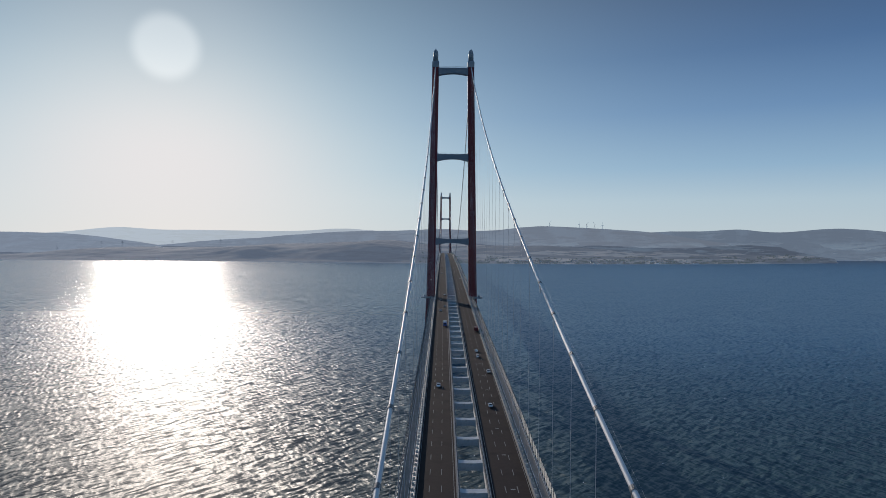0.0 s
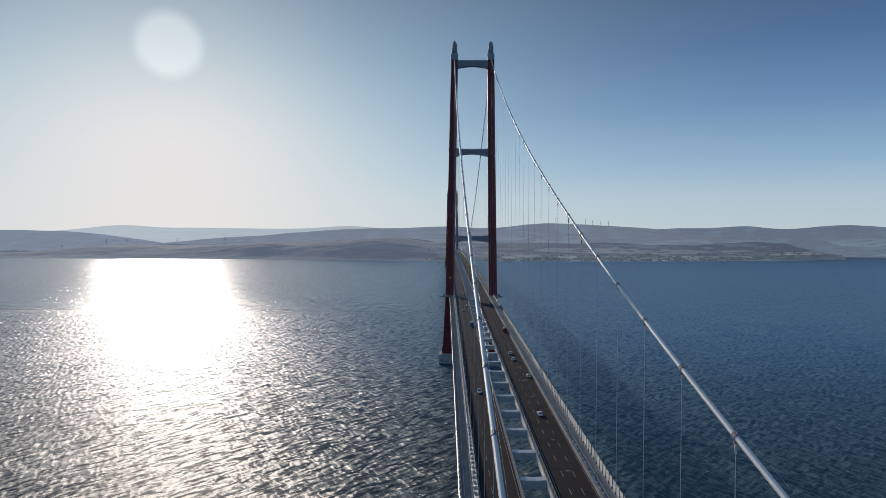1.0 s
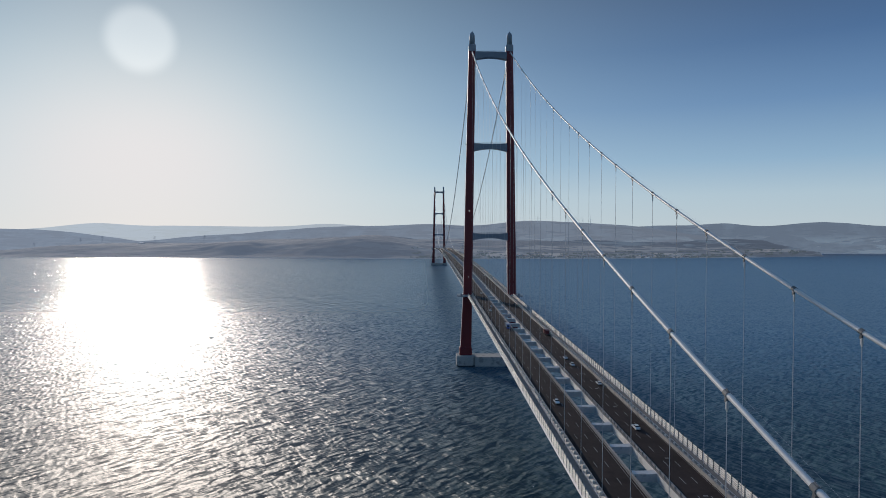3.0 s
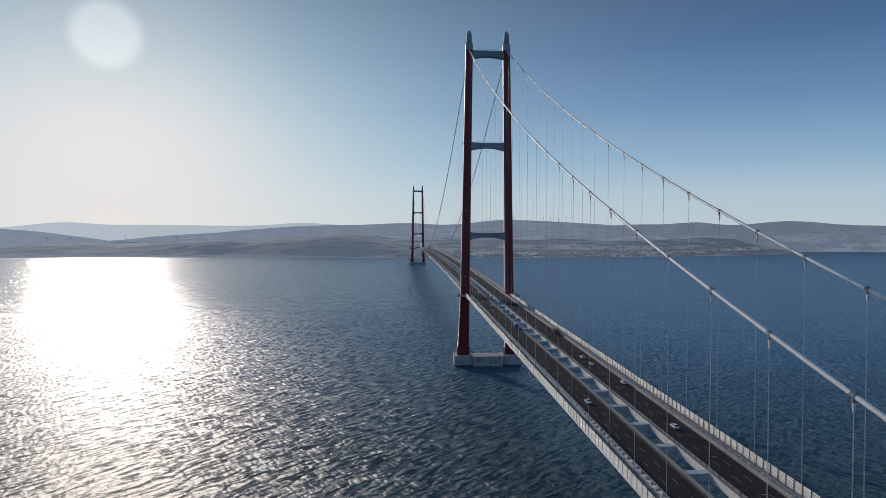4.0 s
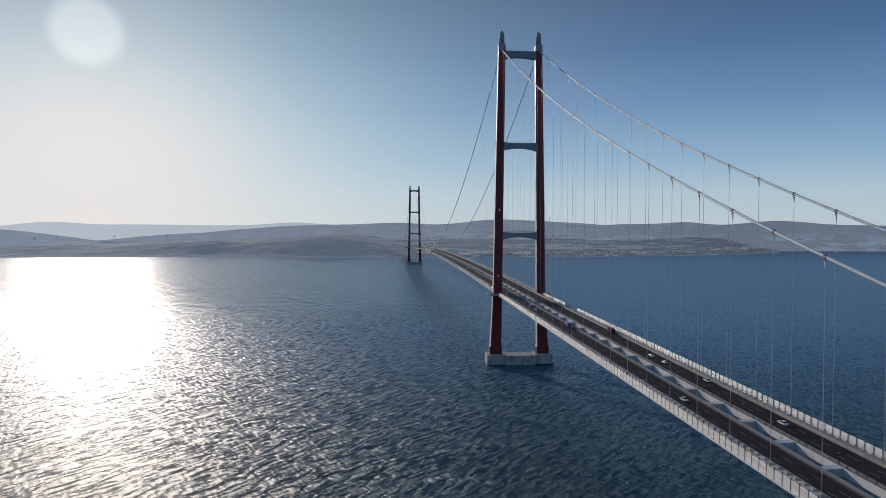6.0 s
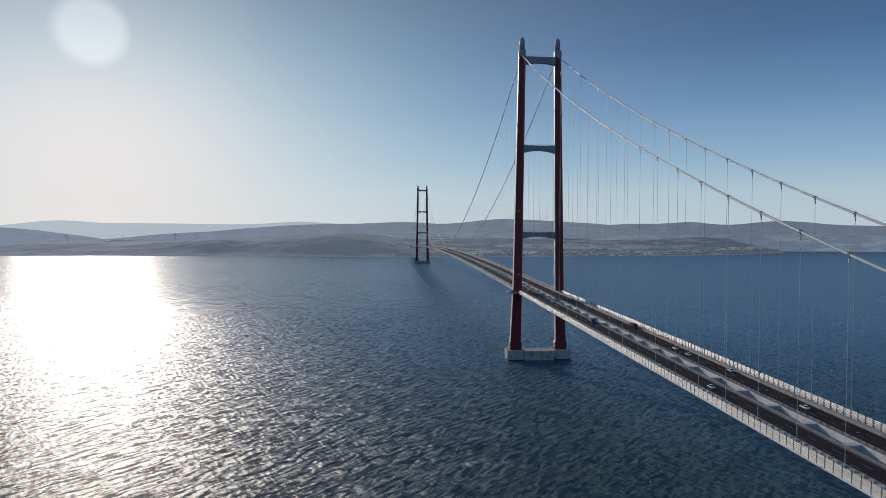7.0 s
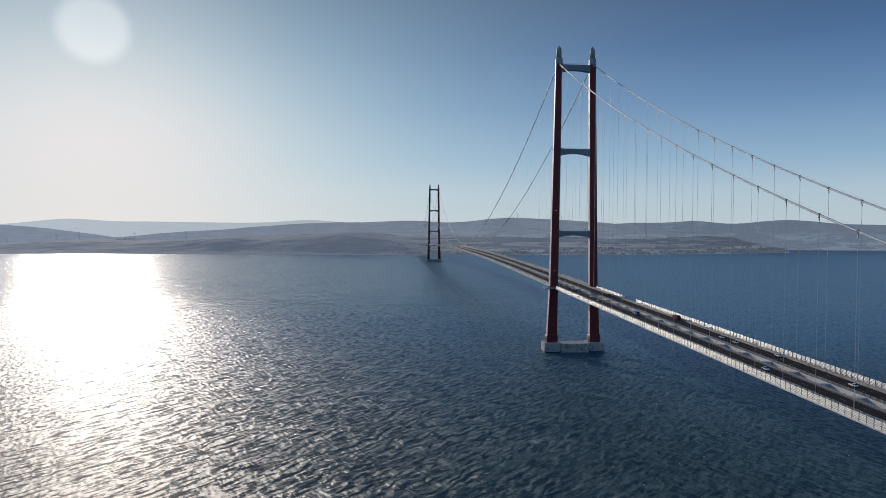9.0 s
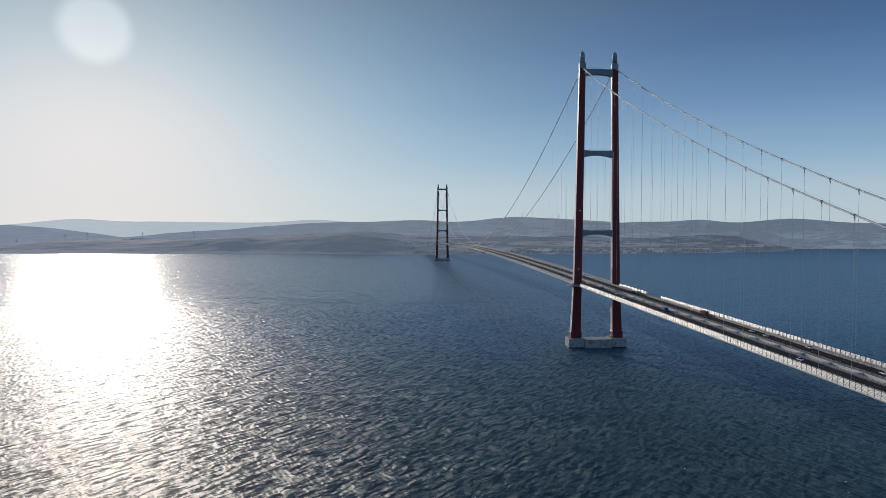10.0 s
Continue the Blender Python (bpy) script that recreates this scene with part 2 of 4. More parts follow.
def water_material():
    m = bpy.data.materials.new("sea_water")
    m.use_nodes = True
    nt = m.node_tree
    b = nt.nodes["Principled BSDF"]
    b.inputs["IOR"].default_value = 1.333
    b.inputs["Specular IOR Level"].default_value = 0.37
    # wavelets too small to see: a second, broad gloss
    b.inputs["Coat Weight"].default_value, b.inputs["Coat Roughness"].default_value, b.inputs["Coat IOR"].default_value = 0.17, 0.5, 1.333
    tc = nt.nodes.new("ShaderNodeTexCoord")

    def link(value, socket):
        if isinstance(value, (int, float)):
            socket.default_value = value
        else:
            nt.links.new(value, socket)

    def calc(op, *values):
        n = nt.nodes.new("ShaderNodeMath")
        n.operation = op
        for k, v in enumerate(values):
            link(v, n.inputs[k])
        return n.outputs[0]

    def ranged(value, a, b, low, high, kind="LINEAR"):
        r = nt.nodes.new("ShaderNodeMapRange")
        r.interpolation_type = kind
        for name, v in (("From Min", a), ("From Max", b), ("To Min", low), ("To Max", high)):
            r.inputs[name].default_value = v
        nt.links.new(value, r.inputs["Value"])
        return r.outputs[0]

    def train(size, stretch, turn, detail=2.0):
        """Noise drawn out along crests that lie at an angle to the x axis."""
        mp = nt.nodes.new("ShaderNodeMapping")
        mp.vector_type = "TEXTURE"
        mp.inputs["Rotation"].default_value = (0, 0, radians(turn))
        mp.inputs["Scale"].default_value = (size * stretch, size, size)
        n = nt.nodes.new("ShaderNodeTexNoise")
        n.inputs["Scale"].default_value, n.inputs["Detail"].default_value, n.inputs["Roughness"].default_value = 1.0, detail, 0.55
        nt.links.new(tc.outputs["Object"], mp.inputs["Vector"])
        nt.links.new(mp.outputs[0], n.inputs["Vector"])
        return n.outputs["Fac"]

    sep = nt.nodes.new("ShaderNodeSeparateXYZ")
    nt.links.new(tc.outputs["Object"], sep.inputs[0])
    # the slopes of the wave trains, across their crests: ripples with wandering phase, and loose chop
    slope_x, slope_y = 0.0, 0.0
    for length, stretch, turn, steep in RIPPLES:
        c, d = math.cos(radians(turn)), math.sin(radians(turn))
        ahead = calc("MULTIPLY_ADD", sep.outputs["X"], -d * 2 * math.pi / length, calc("MULTIPLY", sep.outputs["Y"], c * 2 * math.pi / length))
        phase = calc("MULTIPLY_ADD", train(length * 1.9, stretch, turn), 24.0, ahead)
        size = ranged(train(length * 2.6, stretch, turn + 9), 0.35, 0.65, 0.25, 1.5)
        tilt = calc("MULTIPLY", calc("MULTIPLY", calc("SINE", phase), size), steep)
        slope_x = calc("MULTIPLY_ADD", tilt, -d, slope_x)
        slope_y = calc("MULTIPLY_ADD", tilt, c, slope_y)
    for size, stretch, turn, steep in CHOP:
        tilt = calc("MULTIPLY", calc("SUBTRACT", train(size, stretch, turn), 0.5), steep)
        slope_x = calc("MULTIPLY_ADD", tilt, -math.sin(radians(turn)), slope_x)
        slope_y = calc("MULTIPLY_ADD", tilt, math.cos(radians(turn)), slope_y)
    # calmer and rougher lanes, and calmer water up the strait
    lanes = calc("MULTIPLY", ranged(train(150.0, 2.0, 24, 3.0), 0.3, 0.7, 0.86, 1.14), ranged(train(46.0, 3.0, -16, 2.0), 0.3, 0.7, 0.88, 1.12))
    gain = calc("MULTIPLY", lanes, ranged(sep.outputs["Y"], -300, 1500, 1.0, 0.72, "SMOOTHSTEP"))
    slope = nt.nodes.new("ShaderNodeCombineXYZ")
    nt.links.new(calc("MULTIPLY", slope_x, gain), slope.inputs[0])
    nt.links.new(calc("MULTIPLY", slope_y, gain), slope.inputs[1])
    slope.inputs[2].default_value = 1.0
    unit = nt.nodes.new("ShaderNodeVectorMath")
    unit.operation = "NORMALIZE"
    nt.links.new(slope.outputs[0], unit.inputs[0])
    nt.links.new(unit.outputs[0], b.inputs["Normal"])
    # wind-roughened off the near shore, smoother far up the strait, ruffled along the bridge and on its open side
    lee = ranged(sep.outputs["X"], -190, 30, 1.0, 0.8, "SMOOTHSTEP")
    strait = calc("MULTIPLY", ranged(sep.outputs["Y"], -330, 900, 0.52, 0.155, "SMOOTHSTEP"), lee)
    open_side = ranged(sep.outputs["X"], -320, 40, 0.15, 0.30, "SMOOTHSTEP")
    nt.links.new(calc("SMOOTH_MAX", strait, open_side, 0.12), b.inputs["Roughness"])
    # greener water off the near shore, bluer in mid-strait
    hue = nt.nodes.new("ShaderNodeMix")
    hue.data_type = "RGBA"
    deep = nt.nodes.new("ShaderNodeMix")
    deep.data_type = "RGBA"
    deep.inputs["A"].default_value, deep.inputs["B"].default_value = (0.034, 0.118, 0.186, 1), (0.036, 0.134, 0.220, 1)
    nt.links.new(ranged(sep.outputs["X"], -20, 320, 0.0, 1.0, "SMOOTHSTEP"), deep.inputs["Factor"])
    nt.links.new(deep.outputs["Result"], hue.inputs["B"])
    hue.inputs["A"].default_value = (0.022, 0.056, 0.064, 1)
    nt.links.new(ranged(sep.outputs["Y"], -400, 200, 0.0, 1.0, "SMOOTHSTEP"), hue.inputs["Factor"])
    nt.links.new(hue.outputs["Result"], b.inputs["Base Color"])
    return m


# wave trains: metres across the crests, length over width, crest direction in degrees, steepness
RIPPLES = ((7.0, 1.8, 54, 0.17), (5.2, 1.6, 118, 0.12), (2.8, 1.6, 36, 0.15))
CHOP = ((40.0, 2.5, 14, 0.25), (19.0, 2.2, 60, 0.35), (8.0, 2.2, 68, 0.6), (3.4, 3.4, 46, 1.8), (2.8, 2.8, 116, 1.3), (1.1, 1.8, 80, 0.75))

RED = material("red_tower_paint", (0.165, 0.012, 0.016), 0.5, vary=0.18, scale=0.4, bump=0.004, bump_scale=1.5, spec=0.5)
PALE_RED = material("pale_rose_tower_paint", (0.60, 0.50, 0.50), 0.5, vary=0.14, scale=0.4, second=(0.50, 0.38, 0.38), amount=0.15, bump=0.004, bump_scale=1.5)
GREY_STEEL = material("blue_grey_steel_paint", (0.22, 0.25, 0.29), 0.5, vary=0.12, scale=0.4)
HEAD_STEEL = material("grey_tower_head_paint", (0.30, 0.32, 0.34), 0.55, vary=0.12, scale=0.5)
PALE_STEEL = material("pale_grey_steel_paint", (0.50, 0.51, 0.52), 0.42, vary=0.12, scale=0.6)
WHITE_STEEL = material("white_steel_paint", (0.70, 0.675, 0.64), 0.45, vary=0.10, scale=0.5, second=(0.5, 0.47, 0.43), amount=0.1)
SLAT = material("pale_wind_screen_slat", (0.80, 0.73, 0.63), 0.37, vary=0.1, scale=1.0, random_part=0.12)
CREAM = material("cream_barrier_paint", (0.36, 0.335, 0.30), 0.6, vary=0.25, scale=1.0, second=(0.24, 0.22, 0.20), amount=0.25)
BRACKET = material("cream_barrier_bracket", (0.66, 0.61, 0.53), 0.5, vary=0.2, scale=1.0, random_part=0.25)
POST = material("dark_grey_post", (0.16, 0.16, 0.16), 0.5, vary=0.15, scale=1.0)
TIE = material("grey_white_girder_paint", (0.52, 0.52, 0.515), 0.5, vary=0.12, scale=0.5, second=(0.36, 0.35, 0.33), amount=0.15)
KERB = material("weathered_concrete_kerb", (0.23, 0.215, 0.20), 0.75, vary=0.2, scale=1.0)
RAIL = material("dull_galvanised_rail", (0.30, 0.285, 0.27), 0.5, vary=0.2, scale=1.0)
CONCRETE = material("sea_stained_concrete", (0.43, 0.425, 0.41), 0.85, vary=0.2, scale=0.3, second=(0.26, 0.26, 0.25), amount=0.25, bump=0.05, bump_scale=1.0)
ASPHALT = material("worn_asphalt", (0.036, 0.0245, 0.022), 0.8, vary=0.25, scale=0.25, second=(0.027, 0.0185, 0.0165), amount=0.3, bump=0.01, bump_scale=8, spec=0.12)
PAINT = material("worn_road_paint", (0.23, 0.22, 0.21), 0.7, vary=0.3, scale=2)
# near-black colour for the shade and reflection under the foundations
WATERLINE_SHADE = material("painted_waterline_shade", (0.030, 0.034, 0.032), 0.45, vary=0.3, scale=0.8, bump=0.05, bump_scale=2.0)
GRATING = material("walkway_grating", (0.20, 0.175, 0.155), 0.6, vary=0.3, scale=2.0, bump=0.03, bump_scale=5)
CABLE = material("pale_wrapped_cable", (0.64, 0.63, 0.61), 0.5, metal=0.0, vary=0.08, scale=1.5)
ROPE = material("grey_hanger_rope", (0.46, 0.47, 0.49), 0.45, vary=0.08, scale=2)
WATER = water_material()
BEACON = bpy.data.materials.new("lit_beacon")
BEACON.use_nodes = True
BEACON.node_tree.nodes["Principled BSDF"].inputs["Emission Color"].default_value = (1.0, 0.97, 0.9, 1)
BEACON.node_tree.nodes["Principled BSDF"].inputs["Emission Strength"].default_value = 1.2

# ---------------------------------------------------------------- mesh tools


def part(name, bm, mat, parent=None, label=""):
    """Links a bmesh as one mesh object, under a thing or a part."""
    me = bpy.data.meshes.new(name)
    bm.to_mesh(me)
    bm.free()
    return share(name, me, mat, parent, label)


def share(name, me, mat, parent=None, label="", m=None):
    """An object on mesh data that may be shared."""
    if not me.materials and mat:
        me.materials.append(mat)
    ob = new(name, me)
    if parent:
        ob.parent = parent
    if m is not None:
        ob.matrix_basis = m
    if label:
        ob["label"] = label
    return ob


def raw(name, verts, faces, mat, parent=None, label="", smooth=False):
    me = bpy.data.meshes.new(name)
    me.from_pydata([tuple(v) for v in verts], [], faces)
    if smooth:
        me.polygons.foreach_set("use_smooth", [True] * len(me.polygons))
    me.update()
    return share(name, me, mat, parent, label)


def thing(name, label, category, group="", kind="", at=(0, 0, 0)):
    ob = new(name)
    ob.matrix_basis = Matrix.Translation(at)
    return tagged(ob, label, category, group, kind)


def box(bm, x0, x1, y0, y1, z0, z1, bevel=0.0):
    vs = bmesh.ops.create_cube(bm, size=1.0)["verts"]
    for v in vs:
        v.co = Vector(((x0 + x1) / 2 + v.co.x * (x1 - x0), (y0 + y1) / 2 + v.co.y * (y1 - y0), (z0 + z1) / 2 + v.co.z * (z1 - z0)))
    if bevel:
        bmesh.ops.bevel(bm, geom=list({e for v in vs for e in v.link_edges}), offset=bevel, segments=1, affect="EDGES")
    return bm


def loft(bm, rings, cap=True):
    """Joins rings of equal length into a skin."""
    made = [[bm.verts.new(p) for p in ring] for ring in rings]
    n = len(made[0])
    for a, b in zip(made, made[1:]):
        for i in range(n):
            bm.faces.new((a[i], a[(i + 1) % n], b[(i + 1) % n], b[i]))
    if cap:
        bm.faces.new(list(reversed(made[0])))
        bm.faces.new(made[-1])
    bmesh.ops.recalc_face_normals(bm, faces=bm.faces[:])
    return bm


def chamfered(x0, x1, y0, y1, c, z):
    return [(x0 + c, y0, z), (x1 - c, y0, z), (x1, y0 + c, z), (x1, y1 - c, z), (x1 - c, y1, z), (x0 + c, y1, z), (x0, y1 - c, z), (x0, y0 + c, z)]


def tube(points, radius, sides=8):
    """Vertices and faces of a tube along points that run mainly along y or z."""
    verts, faces = [], []
    for k, p in enumerate(points):
        a, b = Vector(points[max(k - 1, 0)]), Vector(points[min(k + 1, len(points) - 1)])
        d = (b - a).normalized()
        u = Vector((1, 0, 0))
        w = d.cross(u).normalized()
        for i in range(sides):
            t = 2 * math.pi * i / sides
            verts.append(Vector(p) + radius * (math.cos(t) * u + math.sin(t) * w))
    for k in range(len(points) - 1):
        for i in range(sides):
            j = (i + 1) % sides
            faces.append((k * sides + i, k * sides + j, (k + 1) * sides + j, (k + 1) * sides + i))
    faces.append(tuple(range(sides)))
    faces.append(tuple(range((len(points) - 1) * sides, len(points) * sides)))
    return verts, faces


def smoothstep(a, b, x):
    t = min(1.0, max(0.0, (x - a) / (b - a)))
    return t * t * (3 - 2 * t)


# ---------------------------------------------------------------- plan of the bridge
SPAN = 2023.0           # between the towers; the near one stands at y = 0
SIDE = 770.0
BAY = 22.44             # from hanger to hanger
CABLE_X, SADDLE, FIRST = 18.93, 315.5, 11.8
DECK_TOWER, GRADE, CREST = 70.6, 0.0255, 0.0312   # side-span grade, and the main span's camber


def deck_z(y):
    if y < 0:
        return DECK_TOWER + GRADE * y
    if y > SPAN:
        return DECK_TOWER - GRADE * (y - SPAN)
    return DECK_TOWER + CREST * y * (1 - y / SPAN)


def cable_z(y):
    if 0 <= y <= SPAN:
        low = deck_z(SPAN / 2) + 2.2
        return low + (SADDLE - low) * ((y - SPAN / 2) / (SPAN / 2)) ** 2
    d = -y if y < 0 else y - SPAN
    return SADDLE - 0.523 * d + 2.406e-4 * d * d


# ---------------------------------------------------------------- sea
bm = bmesh.new()
bmesh.ops.create_grid(bm, x_segments=2, y_segments=2, size=9000)
sea = part("water", bm, WATER)
tagged(sea, "choppy deep blue sea strait glittering under a low sun", "sea", kind="structure")

# ---------------------------------------------------------------- towers


def leg_at(z):
    """Inner and outer edge and half depth of a leg at a height."""
    f = 1 - (z - 12) / (318 - 12)
    inner = 15.2 + 3.3 * f
    outer = 22.1 + 5.7 * f + 1.9 * max(0, f - 0.8) * 5
    return inner, outer, 2.5 + 1.5 * f


def bridge_tower(y0, label):
    t = thing("bridge_tower", label, "bridge tower", group="bridge towers", at=(0, y0, 0))
    for s in (-1, 1):
        rings = []
        for z in (18, 24, 75, 134, 224, 300, 314.6):
            a, b, d = leg_at(z)
            x0, x1 = sorted((s * a, s * b))
            rings.append(chamfered(x0, x1, -d, d, 0.7, z))
        leg = part("leg", loft(bmesh.new(), rings), RED, t, "dark red painted steel leg")
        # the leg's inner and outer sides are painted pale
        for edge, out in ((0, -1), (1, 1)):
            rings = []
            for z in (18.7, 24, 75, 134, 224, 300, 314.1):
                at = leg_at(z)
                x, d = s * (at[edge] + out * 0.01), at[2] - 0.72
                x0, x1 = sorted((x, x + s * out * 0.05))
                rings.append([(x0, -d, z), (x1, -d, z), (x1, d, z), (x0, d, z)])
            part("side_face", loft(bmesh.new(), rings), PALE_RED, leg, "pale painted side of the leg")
        a, b, d = leg_at(15)
        x0, x1 = sorted((s * (a - 0.7), s * (b + 0.7)))
        rings = [chamfered(x0, x1, -d - 0.7, d + 0.7, 0.9, 10.3), chamfered(x0, x1, -d - 0.7, d + 0.7, 0.9, 17.2), chamfered(x0 + 0.6, x1 - 0.6, -d - 0.1, d + 0.1, 0.7, 18.6)]
        part("leg_base", loft(bmesh.new(), rings), RED, leg)
        # pale head of the leg, with the saddle housing and a round-topped finial
        a, b, d = leg_at(314)
        x0, x1 = sorted((s * (a - 0.25), s * (b + 0.25)))
        rings = [chamfered(x0, x1, -d - 0.25, d + 0.25, 0.8, z) for z in (314.2, 319.6)] + [chamfered(x0 + 0.7, x1 - 0.7, -d + 0.2, d - 0.2, 0.9, 321.2)]
        part("leg_head", loft(bmesh.new(), rings), HEAD_STEEL, t, "grey steel head of the leg")
        cx = s * 18.7
        rings = []
        for z, r in ((320.8, 2.75), (328.3, 2.7), (330.4, 2.45), (332.0, 1.85), (333.1, 1.05), (333.6, 0.4), (334.4, 0.12)):
            rings.append([(cx + r * math.cos(2 * math.pi * i / 16), r * math.sin(2 * math.pi * i / 16), z) for i in range(16)])
        fin = part("finial", loft(bmesh.new(), rings), HEAD_STEEL, t, "round-topped grey steel finial")
        for p in fin.data.polygons:
            p.use_smooth = p.normal.z < 0.9
        # service platform round the leg at deck height
        a, b, d = leg_at(75)
        x0, x1 = sorted((s * (a + 0.5), s * (b + 6.0)))
        rings = [chamfered(x0, x1, -d - 4.5, d + 4.5, 3.0, z) for z in (69.2, 70.6)]
        plat = part("platform", loft(bmesh.new(), rings), HEAD_STEEL, t, "grey steel service platform")
        cx = s * (b + 2.0)
        part("equipment_box", box(bmesh.new(), cx - 1.0, cx + 1.0, -d - 2.6, -d - 0.8, 70.6, 72.6, 0.08), GREY_STEEL, plat)
        bm = bmesh.new()
        ring = chamfered(x0 + 0.1, x1 - 0.1, -d - 4.4, d + 4.4, 3.0, 70.6)
        for k in range(8):
            p, q = Vector(ring[k]), Vector(ring[(k + 1) % 8])
            n = max(1, int((q - p).length / 1.8))
            for i in range(n):
                c = p.lerp(q, i / n)
                box(bm, c.x - 0.04, c.x + 0.04, c.y - 0.04, c.y + 0.04, 70.6, 71.8)
            for zz in (71.2, 71.75):
                sx, sy = abs(q.x - p.x), abs(q.y - p.y)
                if sx < 0.01 or sy < 0.01:
                    box(bm, min(p.x, q.x) - 0.03, max(p.x, q.x) + 0.03, min(p.y, q.y) - 0.03, max(p.y, q.y) + 0.03, zz, zz + 0.07)
        part("platform_rail", bm, PALE_STEEL, plat)
        # stub landing outside the leg at the height of the middle beam, with its rail
        a, b, d = leg_at(222)
        x0, x1 = sorted((s * (b - 0.1), s * (b + 1.5)))
        bm = box(bmesh.new(), x0, x1, -1.4, 1.4, 221.6, 221.9)
        for yy in (-1.35, 0.0, 1.35):
            box(bm, s * (b + 1.42) - 0.04, s * (b + 1.42) + 0.04, yy - 0.04, yy + 0.04, 221.9, 223.0)
        box(bm, s * (b + 1.42) - 0.04, s * (b + 1.42) + 0.04, -1.4, 1.4, 222.95, 223.05)
        part("leg_landing", bm, HEAD_STEEL, t, "small grey railed landing on the leg")
    # cross beams, deeper at the legs than in the middle
    for top, mid, end in ((314.4, 6.6, 8.6), (223.0, 5.8, 8.4), (133.3, 5.6, 8.0)):
        a = leg_at(top)[0] + 0.4
        n = 14
        rings = []
        for i in range(n + 1):
            x = -a + 2 * a * i / n
            k = (x / a) ** 2
            up = 0.9 * k ** 2 if top < 300 else 0.0
            lo = top - mid - (end - mid) * k
            rings.append([(x, -3.1, lo), (x, 3.1, lo), (x, 3.1, top - 0.9 + up), (x, -3.1, top - 0.9 + up)])
        part("cross_beam", loft(bmesh.new(), rings), GREY_STEEL, t, "blue-grey arched steel cross beam")
        bm = bmesh.new()
        for i in range(13):
            x = -a + 2 * a * (i + 0.5) / 13
            for yy in (-2.9, 2.9):
                box(bm, x - 0.05, x + 0.05, yy - 0.05, yy + 0.05, top - 0.95, top + 0.35)
        for yy in (-2.9, 2.9):
            box(bm, -a, a, yy - 0.04, yy + 0.04, top + 0.25, top + 0.36)
        part("beam_rail", bm, GREY_STEEL, t)
    # white obstruction lights on the face of one leg
    for z in (89.0, 155.0):
        a, b, d = leg_at(z)
        c = -(a + b) / 2
        part("obstruction_light", box(bmesh.new(), c - 0.3, c + 0.3, -d - 0.5, -d + 0.05, z - 0.35, z + 0.35, 0.1), BEACON, t, "small lit white obstruction light")
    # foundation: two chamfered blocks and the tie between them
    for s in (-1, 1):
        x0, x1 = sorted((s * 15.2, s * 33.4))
        rings = [chamfered(x0, x1, -10, 10, 2.2, z) for z in (-6, 10.0)] + [chamfered(x0 + 0.3, x1 - 0.3, -9.7, 9.7, 2.1, 10.4)]
        part("foundation_block", loft(bmesh.new(), rings), CONCRETE, t, "sea-stained concrete foundation block")
        # added dark skirt: shade and reflection at the waterline, put in as colour
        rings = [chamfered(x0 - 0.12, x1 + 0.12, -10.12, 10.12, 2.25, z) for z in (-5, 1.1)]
        part("wet_band", loft(bmesh.new(), rings), WATERLINE_SHADE, t, "dark skirt standing for shade and reflection at the waterline")
    # open steel access stair beside one leg
    bm = bmesh.new()
    for x in (15.9, 17.3):
        for y in (-6.8, -5.0):
            box(bm, x - 0.09, x + 0.09, y - 0.09, y + 0.09, 10.3, 17.5)
    for z in (12.2, 14.4, 16.6):
        box(bm, 15.8, 17.4, -6.9, -4.9, z, z + 0.1)
        box(bm, 15.8, 15.9, -6.9, -4.9, z + 0.9, z + 1.0)
    part("access_stair", bm, POST, t, "dark open steel access stair")
    part("foundation_tie", box(bmesh.new(), -15.4, 15.4, -9.5, 9.5, -6, 9.5, 0.3), CONCRETE, t)
    return t


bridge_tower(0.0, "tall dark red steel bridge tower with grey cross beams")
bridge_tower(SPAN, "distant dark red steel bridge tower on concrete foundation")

# ---------------------------------------------------------------- deck
deck = thing("bridge_deck", "long twin-box suspension bridge deck with dark asphalt roadways", "bridge deck")
END_A, END_B = -SIDE - 130, SPAN + SIDE + 130
LINE = [END_A] + [-FIRST - BAY * k for k in range(34, -1, -1)] + [FIRST + BAY * k for k in range(0, 90)] + [SPAN + FIRST + BAY * k for k in range(0, 35)] + [END_B]


def strip(profile, ys, closed=True):
    """A profile of (x, height over the deck) carried along the deck's line."""
    n = len(profile)
    verts = [(x, y, deck_z(y) + h) for y in ys for x, h in profile]
    faces = []
    for k in range(len(ys) - 1):
        for i in range(n if closed else n - 1):
            j = (i + 1) % n
            faces.append((k * n + i, (k + 1) * n + i, (k + 1) * n + j, k * n + j))
    if closed:
        faces.append(tuple(range(n)))
        faces.append(tuple(range((len(ys) - 1) * n, len(ys) * n)))
    return verts, faces


def cuts(ys, a, b):
    return [a] + [y for y in ys if a < y < b] + [b]


def mirror(profile, s):
    return [(s * x, h) for x, h in profile]


